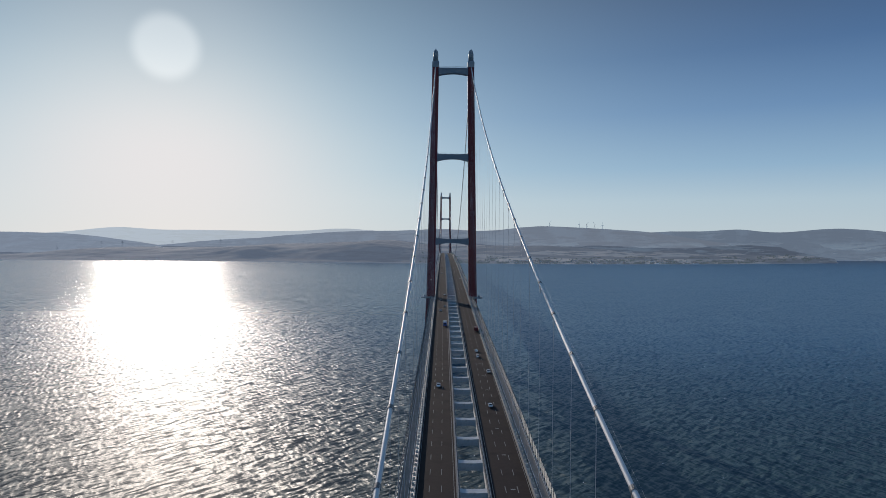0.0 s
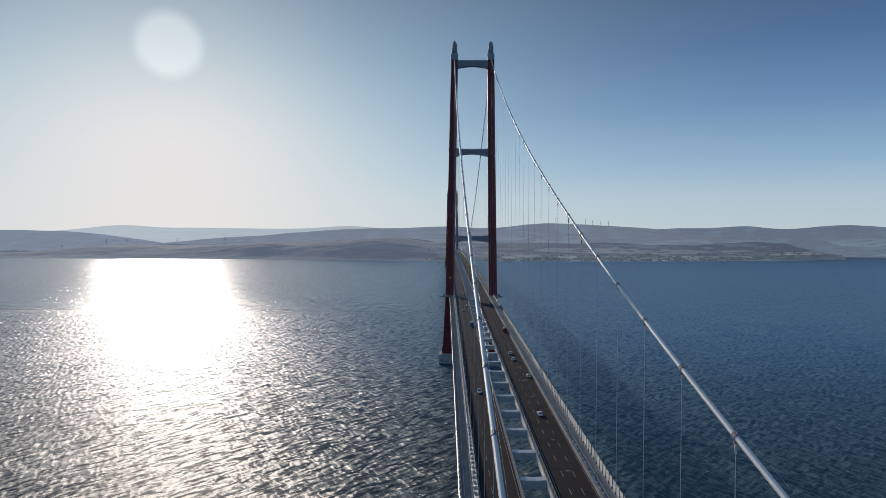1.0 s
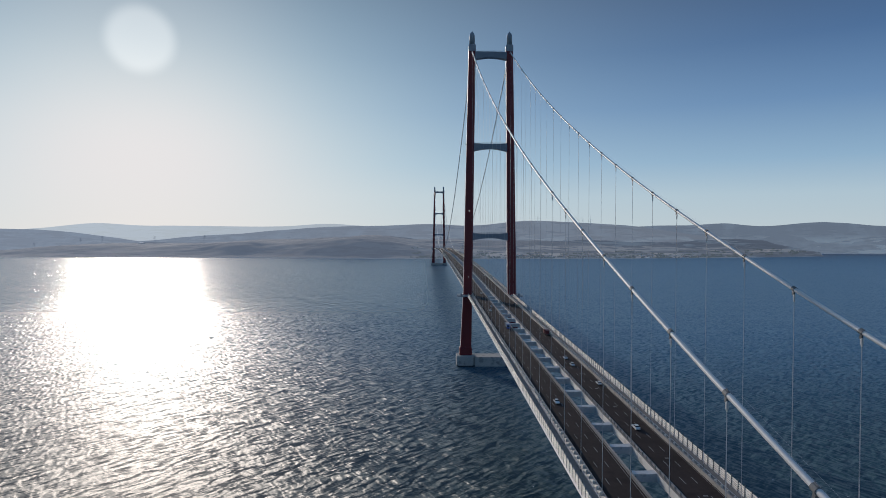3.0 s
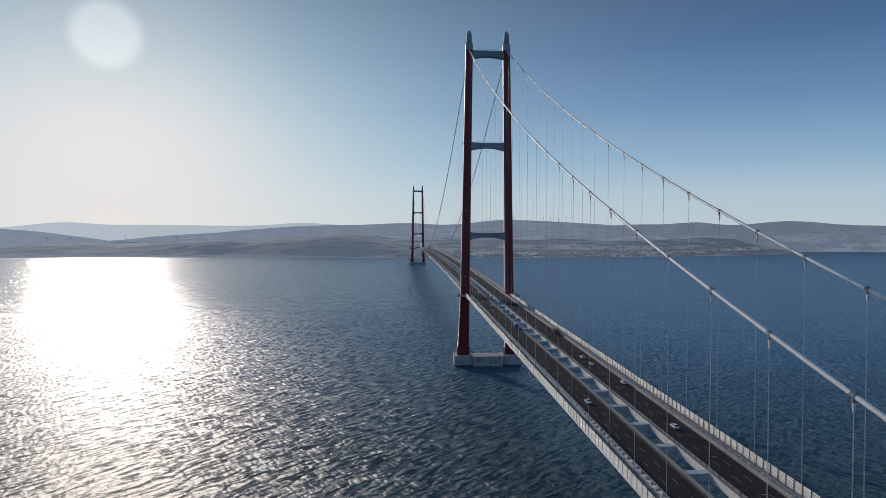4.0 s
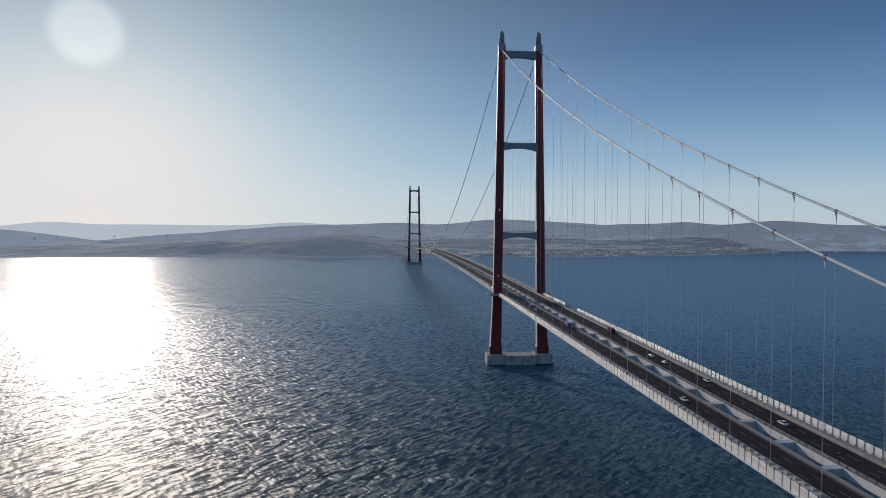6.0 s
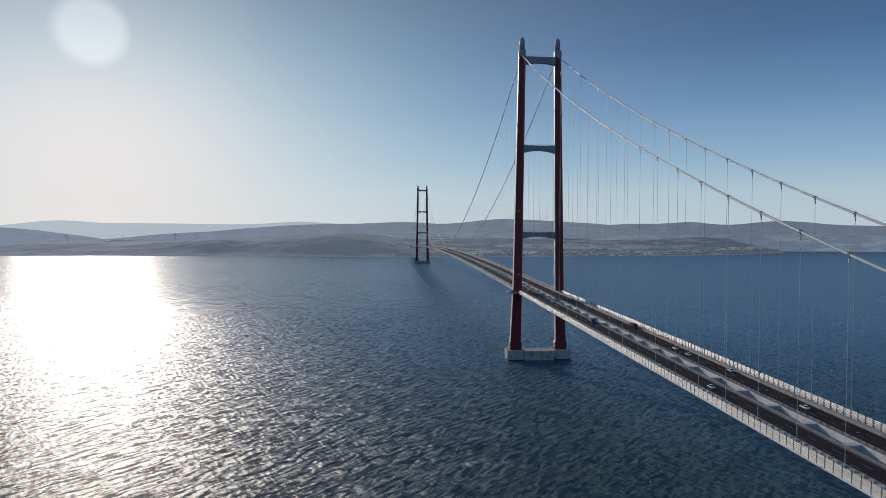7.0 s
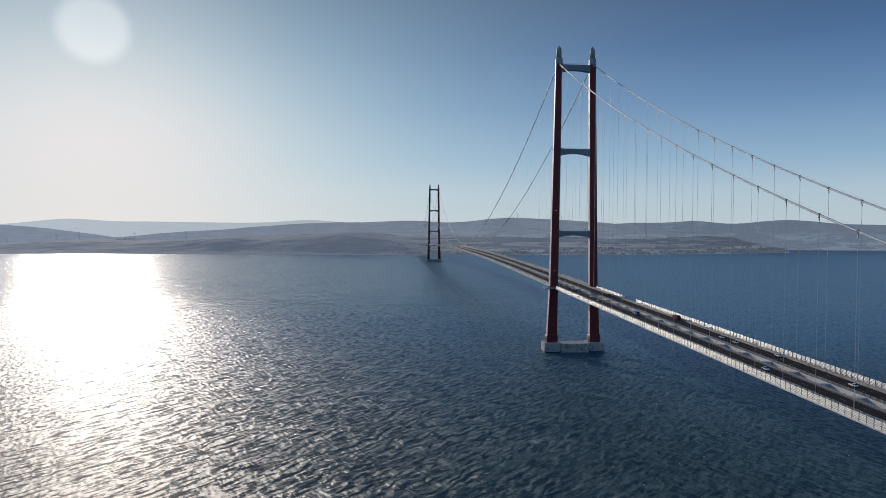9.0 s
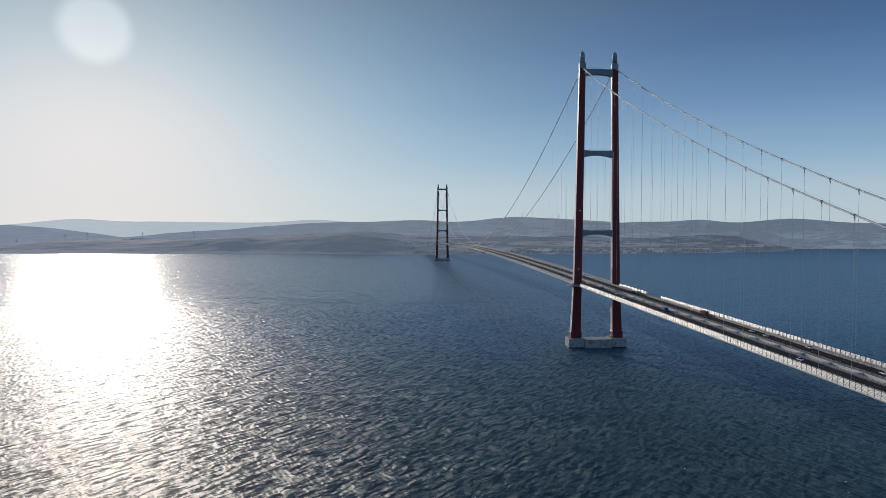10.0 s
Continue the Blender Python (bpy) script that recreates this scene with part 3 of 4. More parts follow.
slope = Matrix.Rotation(math.atan(GRADE), 4, "X")
dash_mesh = bpy.data.meshes.new("lane_dash")
dash_mesh.from_pydata([(-0.1, 0, 0), (0.1, 0, 0), (0.1, 4.5, 0), (-0.1, 4.5, 0)], [], [(0, 1, 2, 3)])
mark_mesh = bpy.data.meshes.new("cross_mark")
mark_mesh.from_pydata([(-0.7, -0.3, 0), (0.7, -0.3, 0), (0.7, 0.3, 0), (-0.7, 0.3, 0)], [], [(0, 1, 2, 3)])
for s in (-1, 1):
    girder = [(4.0, 0.0), (4.0, -2.6), (7.0, -3.3), (16.0, -3.3), (22.0, -1.35), (22.6, -1.0), (22.6, -0.7), (21.8, -0.2), (17.2, 0.0)]
    narrow = [(4.0, 0.0), (4.0, -2.6), (7.0, -3.3), (15.0, -3.3), (17.3, -1.5), (17.3, 0.0)]
    for a, b in ((END_A, -6.5), (6.5, SPAN - 6.5), (SPAN + 6.5, END_B)):
        raw("box_girder", *strip(mirror(girder, s), cuts(LINE, a, b)), WHITE_STEEL, deck, "white painted steel box girder")
        raw("walkway", *strip(mirror([(18.7, 0.02), (21.7, 0.02), (21.7, 0.12), (18.7, 0.12)], s), cuts(LINE, a, b)), GRATING, deck, "grey walkway grating along the edge")
        for x in (18.9, 21.0):
            raw("walkway_rail", *strip(mirror([(x - 0.05, 1.0), (x + 0.05, 1.0), (x + 0.05, 1.1), (x - 0.05, 1.1)], s), cuts(LINE, a, b)), PALE_STEEL, deck)
    for y in (0, SPAN):
        raw("tower_girder", *strip(mirror(narrow, s), [y - 7, y, y + 7]), WHITE_STEEL, deck)
    raw("roadway", *strip(mirror([(5.0, 0.02), (16.9, 0.02), (16.9, 0.10), (5.0, 0.10)], s), LINE), ASPHALT, deck, "dark worn three-lane asphalt roadway")
    # edge lines and lane dashes
    for x in (5.7, 16.5):
        raw("edge_line", *strip(mirror([(x - 0.08, 0.112), (x + 0.08, 0.112)], s), LINE, False), PAINT, deck)
    verts, faces = [], []
    for x in (9.4, 13.0):
        y = -760.0
        while y < SPAN + 300:
            if -570 < y < -60:
                share("lane_dash", dash_mesh, PAINT, deck, m=Matrix.Translation((s * x, y, deck_z(y) + 0.115)) @ slope)
            else:
                k = len(verts)
                verts += [(s * x + dx, y + dy, deck_z(y + dy) + 0.115) for dx, dy in ((-0.1, 0), (0.1, 0), (0.1, 4.5), (-0.1, 4.5))]
                faces.append((k, k + 1, k + 2, k + 3))
            y += 12.5
    tagged(raw("lane_marking", verts, faces, PAINT, deck), kind="stuff")
    if s > 0:
        # short white bars across the middle lane
        for k in range(13):
            y = -373.6 + 27.3 * (k - 9)
            share("cross_mark", mark_mesh, PAINT, deck, m=Matrix.Translation((11.6, y, deck_z(y) + 0.115)) @ slope)
    # traffic barriers
    for x, heights in ((4.55, (0.62, 1.02)), (17.1, (1.45,))):
        for h in heights:
            raw("barrier_rail", *strip(mirror([(x - 0.12, h - 0.11), (x + 0.12, h - 0.11), (x + 0.12, h + 0.11), (x - 0.12, h + 0.11)], s), LINE), RAIL, deck)
    raw("kerb", *strip(mirror([(4.0, 0.0), (5.05, 0.0), (5.05, 0.28), (4.0, 0.28)], s), LINE), KERB, deck)
    raw("edge_wall", *strip(mirror([(16.95, 0.0), (18.7, 0.0), (18.6, 0.2), (17.25, 1.25), (16.95, 1.25)], s), LINE), CREAM, deck, "cream sloped-back edge barrier wall")

# cross girders between the two boxes, haunched towards them
rings = []
for i in range(13):
    x = -4.05 + 8.1 * i / 12
    k = abs(x / 4.05) ** 2.2
    rings.append([(x, -1.5, -0.35 + 0.25 * k), (x, 1.5, -0.35 + 0.25 * k), (x, 1.5, -2.7 - 0.4 * k), (x, -1.5, -2.7 - 0.4 * k)])
bm = loft(bmesh.new(), rings)
tie_mesh = bpy.data.meshes.new("cross_girder")
bm.to_mesh(tie_mesh)
bm.free()
TIES = [y for y in LINE if -775 < y < SPAN + 775]
for y in TIES:
    share("cross_girder", tie_mesh, TIE, deck, m=Matrix.Translation((0, y, deck_z(y))))

# barrier posts (many and small)
def posts(xs, ys, w, d, h0, h1):
    verts, faces = [], []
    for x in xs:
        for y in ys:
            z = deck_z(y)
            k = len(verts)
            for hz in (h0, h1):
                verts += [(x - w, y - d, z + hz), (x + w, y - d, z + hz), (x + w, y + d, z + hz), (x - w, y + d, z + hz)]
            faces += [(k, k + 1, k + 5, k + 4), (k + 1, k + 2, k + 6, k + 5), (k + 2, k + 3, k + 7, k + 6), (k + 3, k, k + 4, k + 7), (k + 4, k + 5, k + 6, k + 7)]
    return verts, faces


STEP = BAY / 6
many = [-770 + STEP * k for k in range(int((SPAN + 1540) / STEP))]
bm = box(bmesh.new(), -0.13, 0.13, -0.2, 0.2, 0.1, 1.3)
barrier_mesh = bpy.data.meshes.new("barrier_post")
bm.to_mesh(barrier_mesh)
bm.free()
outer = box(bmesh.new(), -0.34, 0.34, -0.17, 0.17, 0.1, 1.75, 0.08)
outer_mesh = bpy.data.meshes.new("barrier_post")
outer.to_mesh(outer_mesh)
outer.free()
for x in (-17.75, -4.35, 4.35, 17.75):
    for y in many:
        if -570 < y < -290:
            share("barrier_post", outer_mesh if abs(x) > 10 else barrier_mesh, BRACKET if abs(x) > 10 else POST, deck, m=Matrix.Translation((x, y, deck_z(y))))
    tagged(raw("barrier_rest", *posts([x], [y for y in many if not -570 < y < -290], 0.34 if abs(x) > 10 else 0.13, 0.17 if abs(x) > 10 else 0.2, 0.1, 1.6 if abs(x) > 10 else 1.35), BRACKET if abs(x) > 10 else POST, deck), kind="stuff")

# wind screens: posts and slats along both edges
bm = bmesh.new()
box(bm, -0.16, 0.14, -0.09, 0.09, -0.9, 3.45)
box(bm, -0.34, -0.1, -0.06, 0.06, -0.3, 0.4)
post_mesh = bpy.data.meshes.new("screen_post")
bm.to_mesh(post_mesh)
bm.free()
bm = bmesh.new()
box(bm, -0.03, 0.03, 0.1, STEP - 0.1, -0.215, 0.215)
slat_mesh = bpy.data.meshes.new("slat")
bm.to_mesh(slat_mesh)
bm.free()
for s in (-1, 1):
    side = thing("wind_screen", "pale slatted steel wind screen along the deck edge", "wind screen", group="wind screens")
    for k in range(3, 150):
        y = -STEP * (k + 1)
        m = Matrix.Translation((s * 22.25, y, deck_z(y))) @ (slope if s > 0 else slope @ Matrix.Diagonal((-1, 1, 1, 1)))
        p = share("screen_post", post_mesh, POST, side, m=m)
        if s > 0 and -121 < y < -94:
            continue  # the slats are missing from a few bays
        for i in range(6):
            share("slat", slat_mesh, SLAT, p, m=Matrix.Translation((0.02, 0, -0.62 + 0.63 * i)) @ Matrix.Rotation(radians(20 * s), 4, "Y"))
    # the farther bays, too small to pick apart
    far = [y for y in many if 12 < y < SPAN - 12 or y > SPAN + 12]
    tagged(raw("far_screen", *posts([s * 22.25], far, 0.12, 0.13, -0.9, 3.2), POST, side), kind="stuff")
    verts, faces = [], []
    for i in range(6):
        h = -0.62 + 0.63 * i
        for a, b in ((12, SPAN - 12), (SPAN + 12, END_B)):
            v, f = strip([(s * 22.2, h - 0.16), (s * 22.3, h - 0.16), (s * 22.3, h + 0.16), (s * 22.2, h + 0.16)], cuts(LINE, a, b))
            f = [tuple(j + len(verts) for j in q) for q in f]
            verts += v
            faces += f
    tagged(raw("far_screen_rest", verts, faces, SLAT, side), kind="stuff")

# ---------------------------------------------------------------- cables and hangers
for s in (-1, 1):
    ys = [-SIDE - 40 + 6 * k for k in range(135)] + [12 * k for k in range(1, 169)] + [SPAN + 12 * k for k in range(0, 68)]
    ys = sorted({round(y, 2) for y in ys})
    cable = raw("main_cable", *tube([(s * CABLE_X, y, cable_z(y)) for y in ys], 0.47, 10), CABLE, smooth=True)
    tagged(cable, "thick pale grey wrapped main suspension cable", "cable", group="main cables")
    for dx in (-0.55, 0.55):
        pts = [(s * CABLE_X + dx, y, cable_z(y) + 1.35) for y in ys if y < 300]
        raw("hand_rope", *tube(pts, 0.012, 4), ROPE, cable)

bm = bmesh.new()
rings = []
for yy, r in ((-0.6, 0.50), (-0.55, 0.58), (0.55, 0.58), (0.6, 0.50)):
    rings.append([(r * math.cos(2 * math.pi * i / 12), yy, r * math.sin(2 * math.pi * i / 12)) for i in range(12)])
loft(bm, rings)
box(bm, -0.16, 0.16, -0.35, 0.35, -1.5, -0.5, 0.05)
box(bm, -0.14, 0.14, -0.5, 0.5, 0.52, 0.72, 0.05)
clamp_mesh = bpy.data.meshes.new("cable_clamp")
bm.to_mesh(clamp_mesh)
bm.free()
bm = bmesh.new()
box(bm, -0.22, 0.22, -0.22, 0.22, 0.0, 0.9, 0.05)
box(bm, -0.13, 0.13, -0.13, 0.13, 0.9, 1.9, 0.03)
fork = loft(bmesh.new(), [[(r * math.cos(i * math.pi / 4), 1.5 * r * math.sin(i * math.pi / 4), z) for i in range(8)] for z, r in ((0.0, 0.10), (0.5, 0.2), (1.5, 0.22), (1.7, 0.14))])
fork_mesh = bpy.data.meshes.new("rope_socket")
fork.to_mesh(fork_mesh)
fork.free()
socket_mesh = bpy.data.meshes.new("socket")
bm.to_mesh(socket_mesh)
bm.free()
for s in (-1, 1):
    for y in TIES:
        top, low = cable_z(y) - 1.4, deck_z(y) + 0.1
        if top - low < 3 or y > SPAN + 700:
            continue
        h = thing("hanger", "thin grey steel hanger rope between cable and deck", "hanger", group="hangers", at=(s * CABLE_X, y, low))
        verts, faces = [], []
        for dy in (-0.16, 0.16):
            v, f = tube([(0, dy, 0.8), (0, dy * 0.4, top - low)], 0.042 if y < 0 else 0.028, 5)
            faces += [tuple(j + len(verts) for j in q) for q in f]
            verts += v
        raw("rope", verts, faces, ROPE, h)
        if y < 200:
            share("rope_socket", fork_mesh, WHITE_STEEL, h, "white rope socket under the clamp", Matrix.Translation((0, 0, top - low - 1.5)))
        share("socket", socket_mesh, POST, h)
        grade = (cable_z(y + 1) - cable_z(y - 1)) / 2
        share("cable_clamp", clamp_mesh, POST, h, m=Matrix.Translation((0, 0, top - low + 1.4)) @ Matrix.Rotation(math.atan(grade), 4, "X"))

# ---------------------------------------------------------------- far coast


def land_material(name, base, dry, field, haze_glow=None):
    m = bpy.data.materials.new(name)
    m.use_nodes = True
    nt = m.node_tree
    b = nt.nodes["Principled BSDF"]
    b.inputs["Roughness"].default_value = 0.95
    b.inputs["Specular IOR Level"].default_value = 0.1
    tc = nt.nodes.new("ShaderNodeTexCoord")
    vor = nt.nodes.new("ShaderNodeTexVoronoi")
    vor.inputs["Scale"].default_value = 1 / 95.0
    mp = nt.nodes.new("ShaderNodeMapping")
    mp.inputs["Scale"].default_value = (0.4, 1.0, 3.0)
    nt.links.new(tc.outputs["Object"], mp.inputs["Vector"])
    nt.links.new(mp.outputs[0], vor.inputs["Vector"])
    n1 = nt.nodes.new("ShaderNodeTexNoise")
    n1.inputs["Scale"].default_value, n1.inputs["Detail"].default_value = 1 / 190.0, 8
    nt.links.new(tc.outputs["Object"], n1.inputs["Vector"])
    sep = nt.nodes.new("ShaderNodeSeparateColor")
    nt.links.new(vor.outputs["Color"], sep.inputs[0])
    mix1 = nt.nodes.new("ShaderNodeMix")
    mix1.data_type = "RGBA"
    mix1.inputs["A"].default_value, mix1.inputs["B"].default_value = (*base, 1), (*dry, 1)
    r1 = nt.nodes.new("ShaderNodeMapRange")
    r1.inputs["From Min"].default_value, r1.inputs["From Max"].default_value = 0.42, 0.6
    nt.links.new(n1.outputs["Fac"], r1.inputs["Value"])
    mix2 = nt.nodes.new("ShaderNodeMix")
    mix2.data_type = "RGBA"
    r2 = nt.nodes.new("ShaderNodeMapRange")
    r2.inputs["From Min"].default_value, r2.inputs["From Max"].default_value = 0.5, 0.62
    nt.links.new(sep.outputs[0], r2.inputs["Value"])
    # farmland lies on one side of the bridge only, scrub on the other
    east = nt.nodes.new("ShaderNodeSeparateXYZ")
    nt.links.new(tc.outputs["Object"], east.inputs[0])
    farm = nt.nodes.new("ShaderNodeMapRange")
    farm.inputs["From Min"].default_value, farm.inputs["From Max"].default_value = -300, 250
    farm.inputs["To Min"].default_value = 0.08
    nt.links.new(east.outputs["X"], farm.inputs["Value"])
    sown = nt.nodes.new("ShaderNodeMath")
    sown.operation = "MULTIPLY"
    nt.links.new(r2.outputs[0], sown.inputs[0])
    nt.links.new(farm.outputs[0], sown.inputs[1])
    # the tilled fields keep to the lower slopes
    low = nt.nodes.new("ShaderNodeMapRange")
    low.inputs["From Min"].default_value, low.inputs["From Max"].default_value = 140, 85
    nt.links.new(east.outputs["Z"], low.inputs["Value"])
    tilled = nt.nodes.new("ShaderNodeMath")
    tilled.operation = "MULTIPLY"
    nt.links.new(sown.outputs[0], tilled.inputs[0])
    nt.links.new(low.outputs[0], tilled.inputs[1])
    nt.links.new(tilled.outputs[0], mix2.inputs["Factor"])
    worn = nt.nodes.new("ShaderNodeMath")
    worn.operation = "MULTIPLY"
    nt.links.new(r1.outputs[0], worn.inputs[0])
    worn.inputs[1].default_value = 0.75
    nt.links.new(worn.outputs[0], mix1.inputs["Factor"])
    nt.links.new(mix1.outputs["Result"], mix2.inputs["A"])
    mix2.inputs["B"].default_value = (*field, 1)
    # dark scrub and hedges, and a pale beach at the water's edge
    n2 = nt.nodes.new("ShaderNodeTexNoise")
    n2.inputs["Scale"].default_value, n2.inputs["Detail"].default_value = 1 / 70.0, 4
    nt.links.new(mp.outputs[0], n2.inputs["Vector"])
    r3 = nt.nodes.new("ShaderNodeMapRange")
    r3.inputs["From Min"].default_value, r3.inputs["From Max"].default_value = 0.5, 0.6
    nt.links.new(n2.outputs["Fac"], r3.inputs["Value"])
    mix3 = nt.nodes.new("ShaderNodeMix")
    mix3.data_type = "RGBA"
    nt.links.new(r3.outputs[0], mix3.inputs["Factor"])
    nt.links.new(mix2.outputs["Result"], mix3.inputs["A"])
    mix3.inputs["B"].default_value = (base[0] * 0.55, base[1] * 0.6, base[2] * 0.55, 1)
    height = nt.nodes.new("ShaderNodeSeparateXYZ")
    nt.links.new(tc.outputs["Object"], height.inputs[0])
    r4 = nt.nodes.new("ShaderNodeMapRange")
    r4.inputs["From Min"].default_value, r4.inputs["From Max"].default_value = 2.6, 1.6
    nt.links.new(height.outputs["Z"], r4.inputs["Value"])
    mix4 = nt.nodes.new("ShaderNodeMix")
    mix4.data_type = "RGBA"
    nt.links.new(r4.outputs[0], mix4.inputs["Factor"])
    nt.links.new(mix3.outputs["Result"], mix4.inputs["A"])
    mix4.inputs["B"].default_value = (0.36, 0.33, 0.29, 1)
    nt.links.new(mix4.outputs["Result"], b.inputs["Base Color"])
    if haze_glow:
        # haze put into the land as its own emission, stronger on the sunward side
        b.inputs["Emission Color"].default_value = (*haze_glow, 1)
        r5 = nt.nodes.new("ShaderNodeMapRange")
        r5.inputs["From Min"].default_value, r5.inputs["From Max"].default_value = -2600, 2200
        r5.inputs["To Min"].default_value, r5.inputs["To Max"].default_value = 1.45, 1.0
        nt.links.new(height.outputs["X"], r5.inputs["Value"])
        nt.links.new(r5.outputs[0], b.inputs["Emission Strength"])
    return m


# last colour of each: emitted haze, on coast and groves as on the hills
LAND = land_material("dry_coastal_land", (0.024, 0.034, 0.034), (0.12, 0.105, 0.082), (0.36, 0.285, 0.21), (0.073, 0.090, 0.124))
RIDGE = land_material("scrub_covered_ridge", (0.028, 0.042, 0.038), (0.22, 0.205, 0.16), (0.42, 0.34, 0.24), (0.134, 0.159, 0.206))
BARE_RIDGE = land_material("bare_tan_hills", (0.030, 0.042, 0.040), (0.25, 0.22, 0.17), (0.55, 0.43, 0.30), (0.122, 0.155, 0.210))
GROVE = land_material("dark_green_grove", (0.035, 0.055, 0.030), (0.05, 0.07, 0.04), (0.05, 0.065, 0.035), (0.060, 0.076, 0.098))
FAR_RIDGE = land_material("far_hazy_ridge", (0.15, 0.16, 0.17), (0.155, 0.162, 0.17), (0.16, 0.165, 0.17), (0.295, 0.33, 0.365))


def shore_y(x):
    """Where the far coast begins: a shallow bay, a headland, and open water beyond it."""
    y = 2700 + 10 * noise.noise(Vector((x / 160, 0.3, 0))) + 16 * noise.noise(Vector((x / 600, 4.3, 0)))
    y += 95 * smoothstep(-100, -1100, x)
    y += 520 * (max(0.0, min(x, 2470) - 200) / 2270) ** 1.9
    y += 600 * smoothstep(2450, 2590, x)
    return y - 0.05 * max(0.0, x - 2600)


def hill(x, cx, w, h):
    return h * math.exp(-((x - cx) / w) ** 2)


def front_height(x, y):
    """The coastal land: a dark bluff on one side of the bridge, low fields on the other."""
    d = y - shore_y(x)
    if d < 0:
        return -8.0
    bluff = hill(x, -2050, 430, 55) + hill(x, -1180, 480, 74) + hill(x, -470, 370, 92) 
    lip = smoothstep(0, 40, d) * smoothstep(1650, 2350, x) * 24
    plain = 4 + 86 * smoothstep(40, 1000, d) * smoothstep(-700, 300, x) + 12 * noise.noise(Vector((x / 300, y / 300, 0)))
    rise = smoothstep(0, 430 + 60 * noise.noise(Vector((x / 260, 7.1, 0))), d)
    h = 3 * smoothstep(0, 25, d) + lip + bluff * rise + plain * smoothstep(0, 200, d)
    h += 10 * noise.noise(Vector((x / 420, y / 260, 2))) * smoothstep(60, 500, d)
    h += 5 * noise.fractal(Vector((x / 110, y / 90, 5)), 0.8, 2.0, 4) * smoothstep(10, 200, d)
    return max(h, -6 if d < 4 else 0.6)


def grid_land(name, xs, ys, f, mat):
    verts = [(x, y, f(x, y)) for y in ys for x in xs]
    n = len(xs)
    faces = [(j * n + i, j * n + i + 1, (j + 1) * n + i + 1, (j + 1) * n + i) for j in range(len(ys) - 1) for i in range(n - 1)]
    return raw(name, verts, faces, mat, smooth=True)


xs = [-3600 + 30 * i for i in range(267)]
ys = [2640 + 15 * i for i in range(50)] + [3405 + 30 * i for i in range(19)]
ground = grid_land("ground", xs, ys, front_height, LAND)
tagged(ground, "dry coastal land with scrub bluffs and pale fields", "coast", kind="structure")


# groves and hedgerows between the houses and the fields
random.seed(71)
verts, faces = [], []
for k in range(260):
    x, d = random.uniform(-150, 2300), 14 + 330 * random.random() ** 1.7
    for _ in range(random.randint(2, 7)):
        x += random.uniform(3, 11)
        y = shore_y(x) + d + random.uniform(-4, 4)
        z, r, h = front_height(x, y) - 0.5, random.uniform(2.4, 4.6), random.uniform(4.5, 9.0)
        n = len(verts)
        for level, width in ((0.0, 0.25), (0.25, 0.9), (0.6, 1.0), (0.88, 0.5)):
            for i in range(6):
                a, w = i * math.pi / 3 + level, r * width * random.uniform(0.75, 1.2)
                verts.append((x + w * math.cos(a), y + w * math.sin(a), z + h * level * random.uniform(0.92, 1.08)))
        verts.append((x, y, z + h))
        for j in range(3):
            for i in range(6):
                a, b = n + j * 6 + i, n + j * 6 + (i + 1) % 6
                faces.append((a, b, b + 6, a + 6))
        faces += [(n + 18 + i, n + 18 + (i + 1) % 6, n + 24) for i in range(6)]
tagged(raw("shore_trees", verts, faces, GROVE), "dark green trees and hedges along the far shore", "trees", kind="stuff")


def bend(x):
    """How far the hills come forward on the open side of the bay."""
    return 0.09 * max(0.0, x)


def ridge(name, y0, depth, x0, x1, tops, base, rough, mat, label):
    def f(x, y):
        ends = smoothstep(x0, x0 + 350, x) * smoothstep(x1, x1 - 500, x)
        top = base + sum(hill(x, *t) for t in tops) + rough * noise.fractal(Vector((x / 500, y0 / 500, 1.7)), 0.9, 2.0, 5)
        k = (y - y0) / depth
        slope = smoothstep(-1.0, 0.35, k) / smoothstep(-1.0, 0.35, 0)
        spurs = noise.fractal(Vector((x / 190, y / 260, y0)), 0.9, 2.0, 4)
        return -20 + (top + 20) * slope * ends + 11 * spurs * smoothstep(-1.0, -0.6, k) * smoothstep(0.0, -0.35, k) * ends
    xs = [x0 + 25 * i for i in range(int((x1 - x0) / 25) + 1)]
    ys = [y0 - depth + depth * i / 26 for i in range(27)] + [y0 + 12]
    ob = grid_land(name, xs, ys, f, mat)
    for v in ob.data.vertices:
        v.co.y -= bend(v.co.x)
    tagged(ob, label, "hills", kind="structure")
    return ob


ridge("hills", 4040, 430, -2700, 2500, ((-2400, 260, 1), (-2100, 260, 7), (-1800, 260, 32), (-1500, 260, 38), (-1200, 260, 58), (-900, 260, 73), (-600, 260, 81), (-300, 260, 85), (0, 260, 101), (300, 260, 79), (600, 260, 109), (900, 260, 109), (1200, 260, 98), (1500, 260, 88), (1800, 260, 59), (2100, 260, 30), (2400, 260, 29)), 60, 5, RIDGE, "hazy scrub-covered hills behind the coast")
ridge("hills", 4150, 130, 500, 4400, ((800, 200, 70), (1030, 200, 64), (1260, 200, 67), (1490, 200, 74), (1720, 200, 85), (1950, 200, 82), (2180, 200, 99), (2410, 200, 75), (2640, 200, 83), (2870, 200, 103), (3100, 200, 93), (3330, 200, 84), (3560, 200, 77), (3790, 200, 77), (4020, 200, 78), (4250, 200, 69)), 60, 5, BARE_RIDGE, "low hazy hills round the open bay")
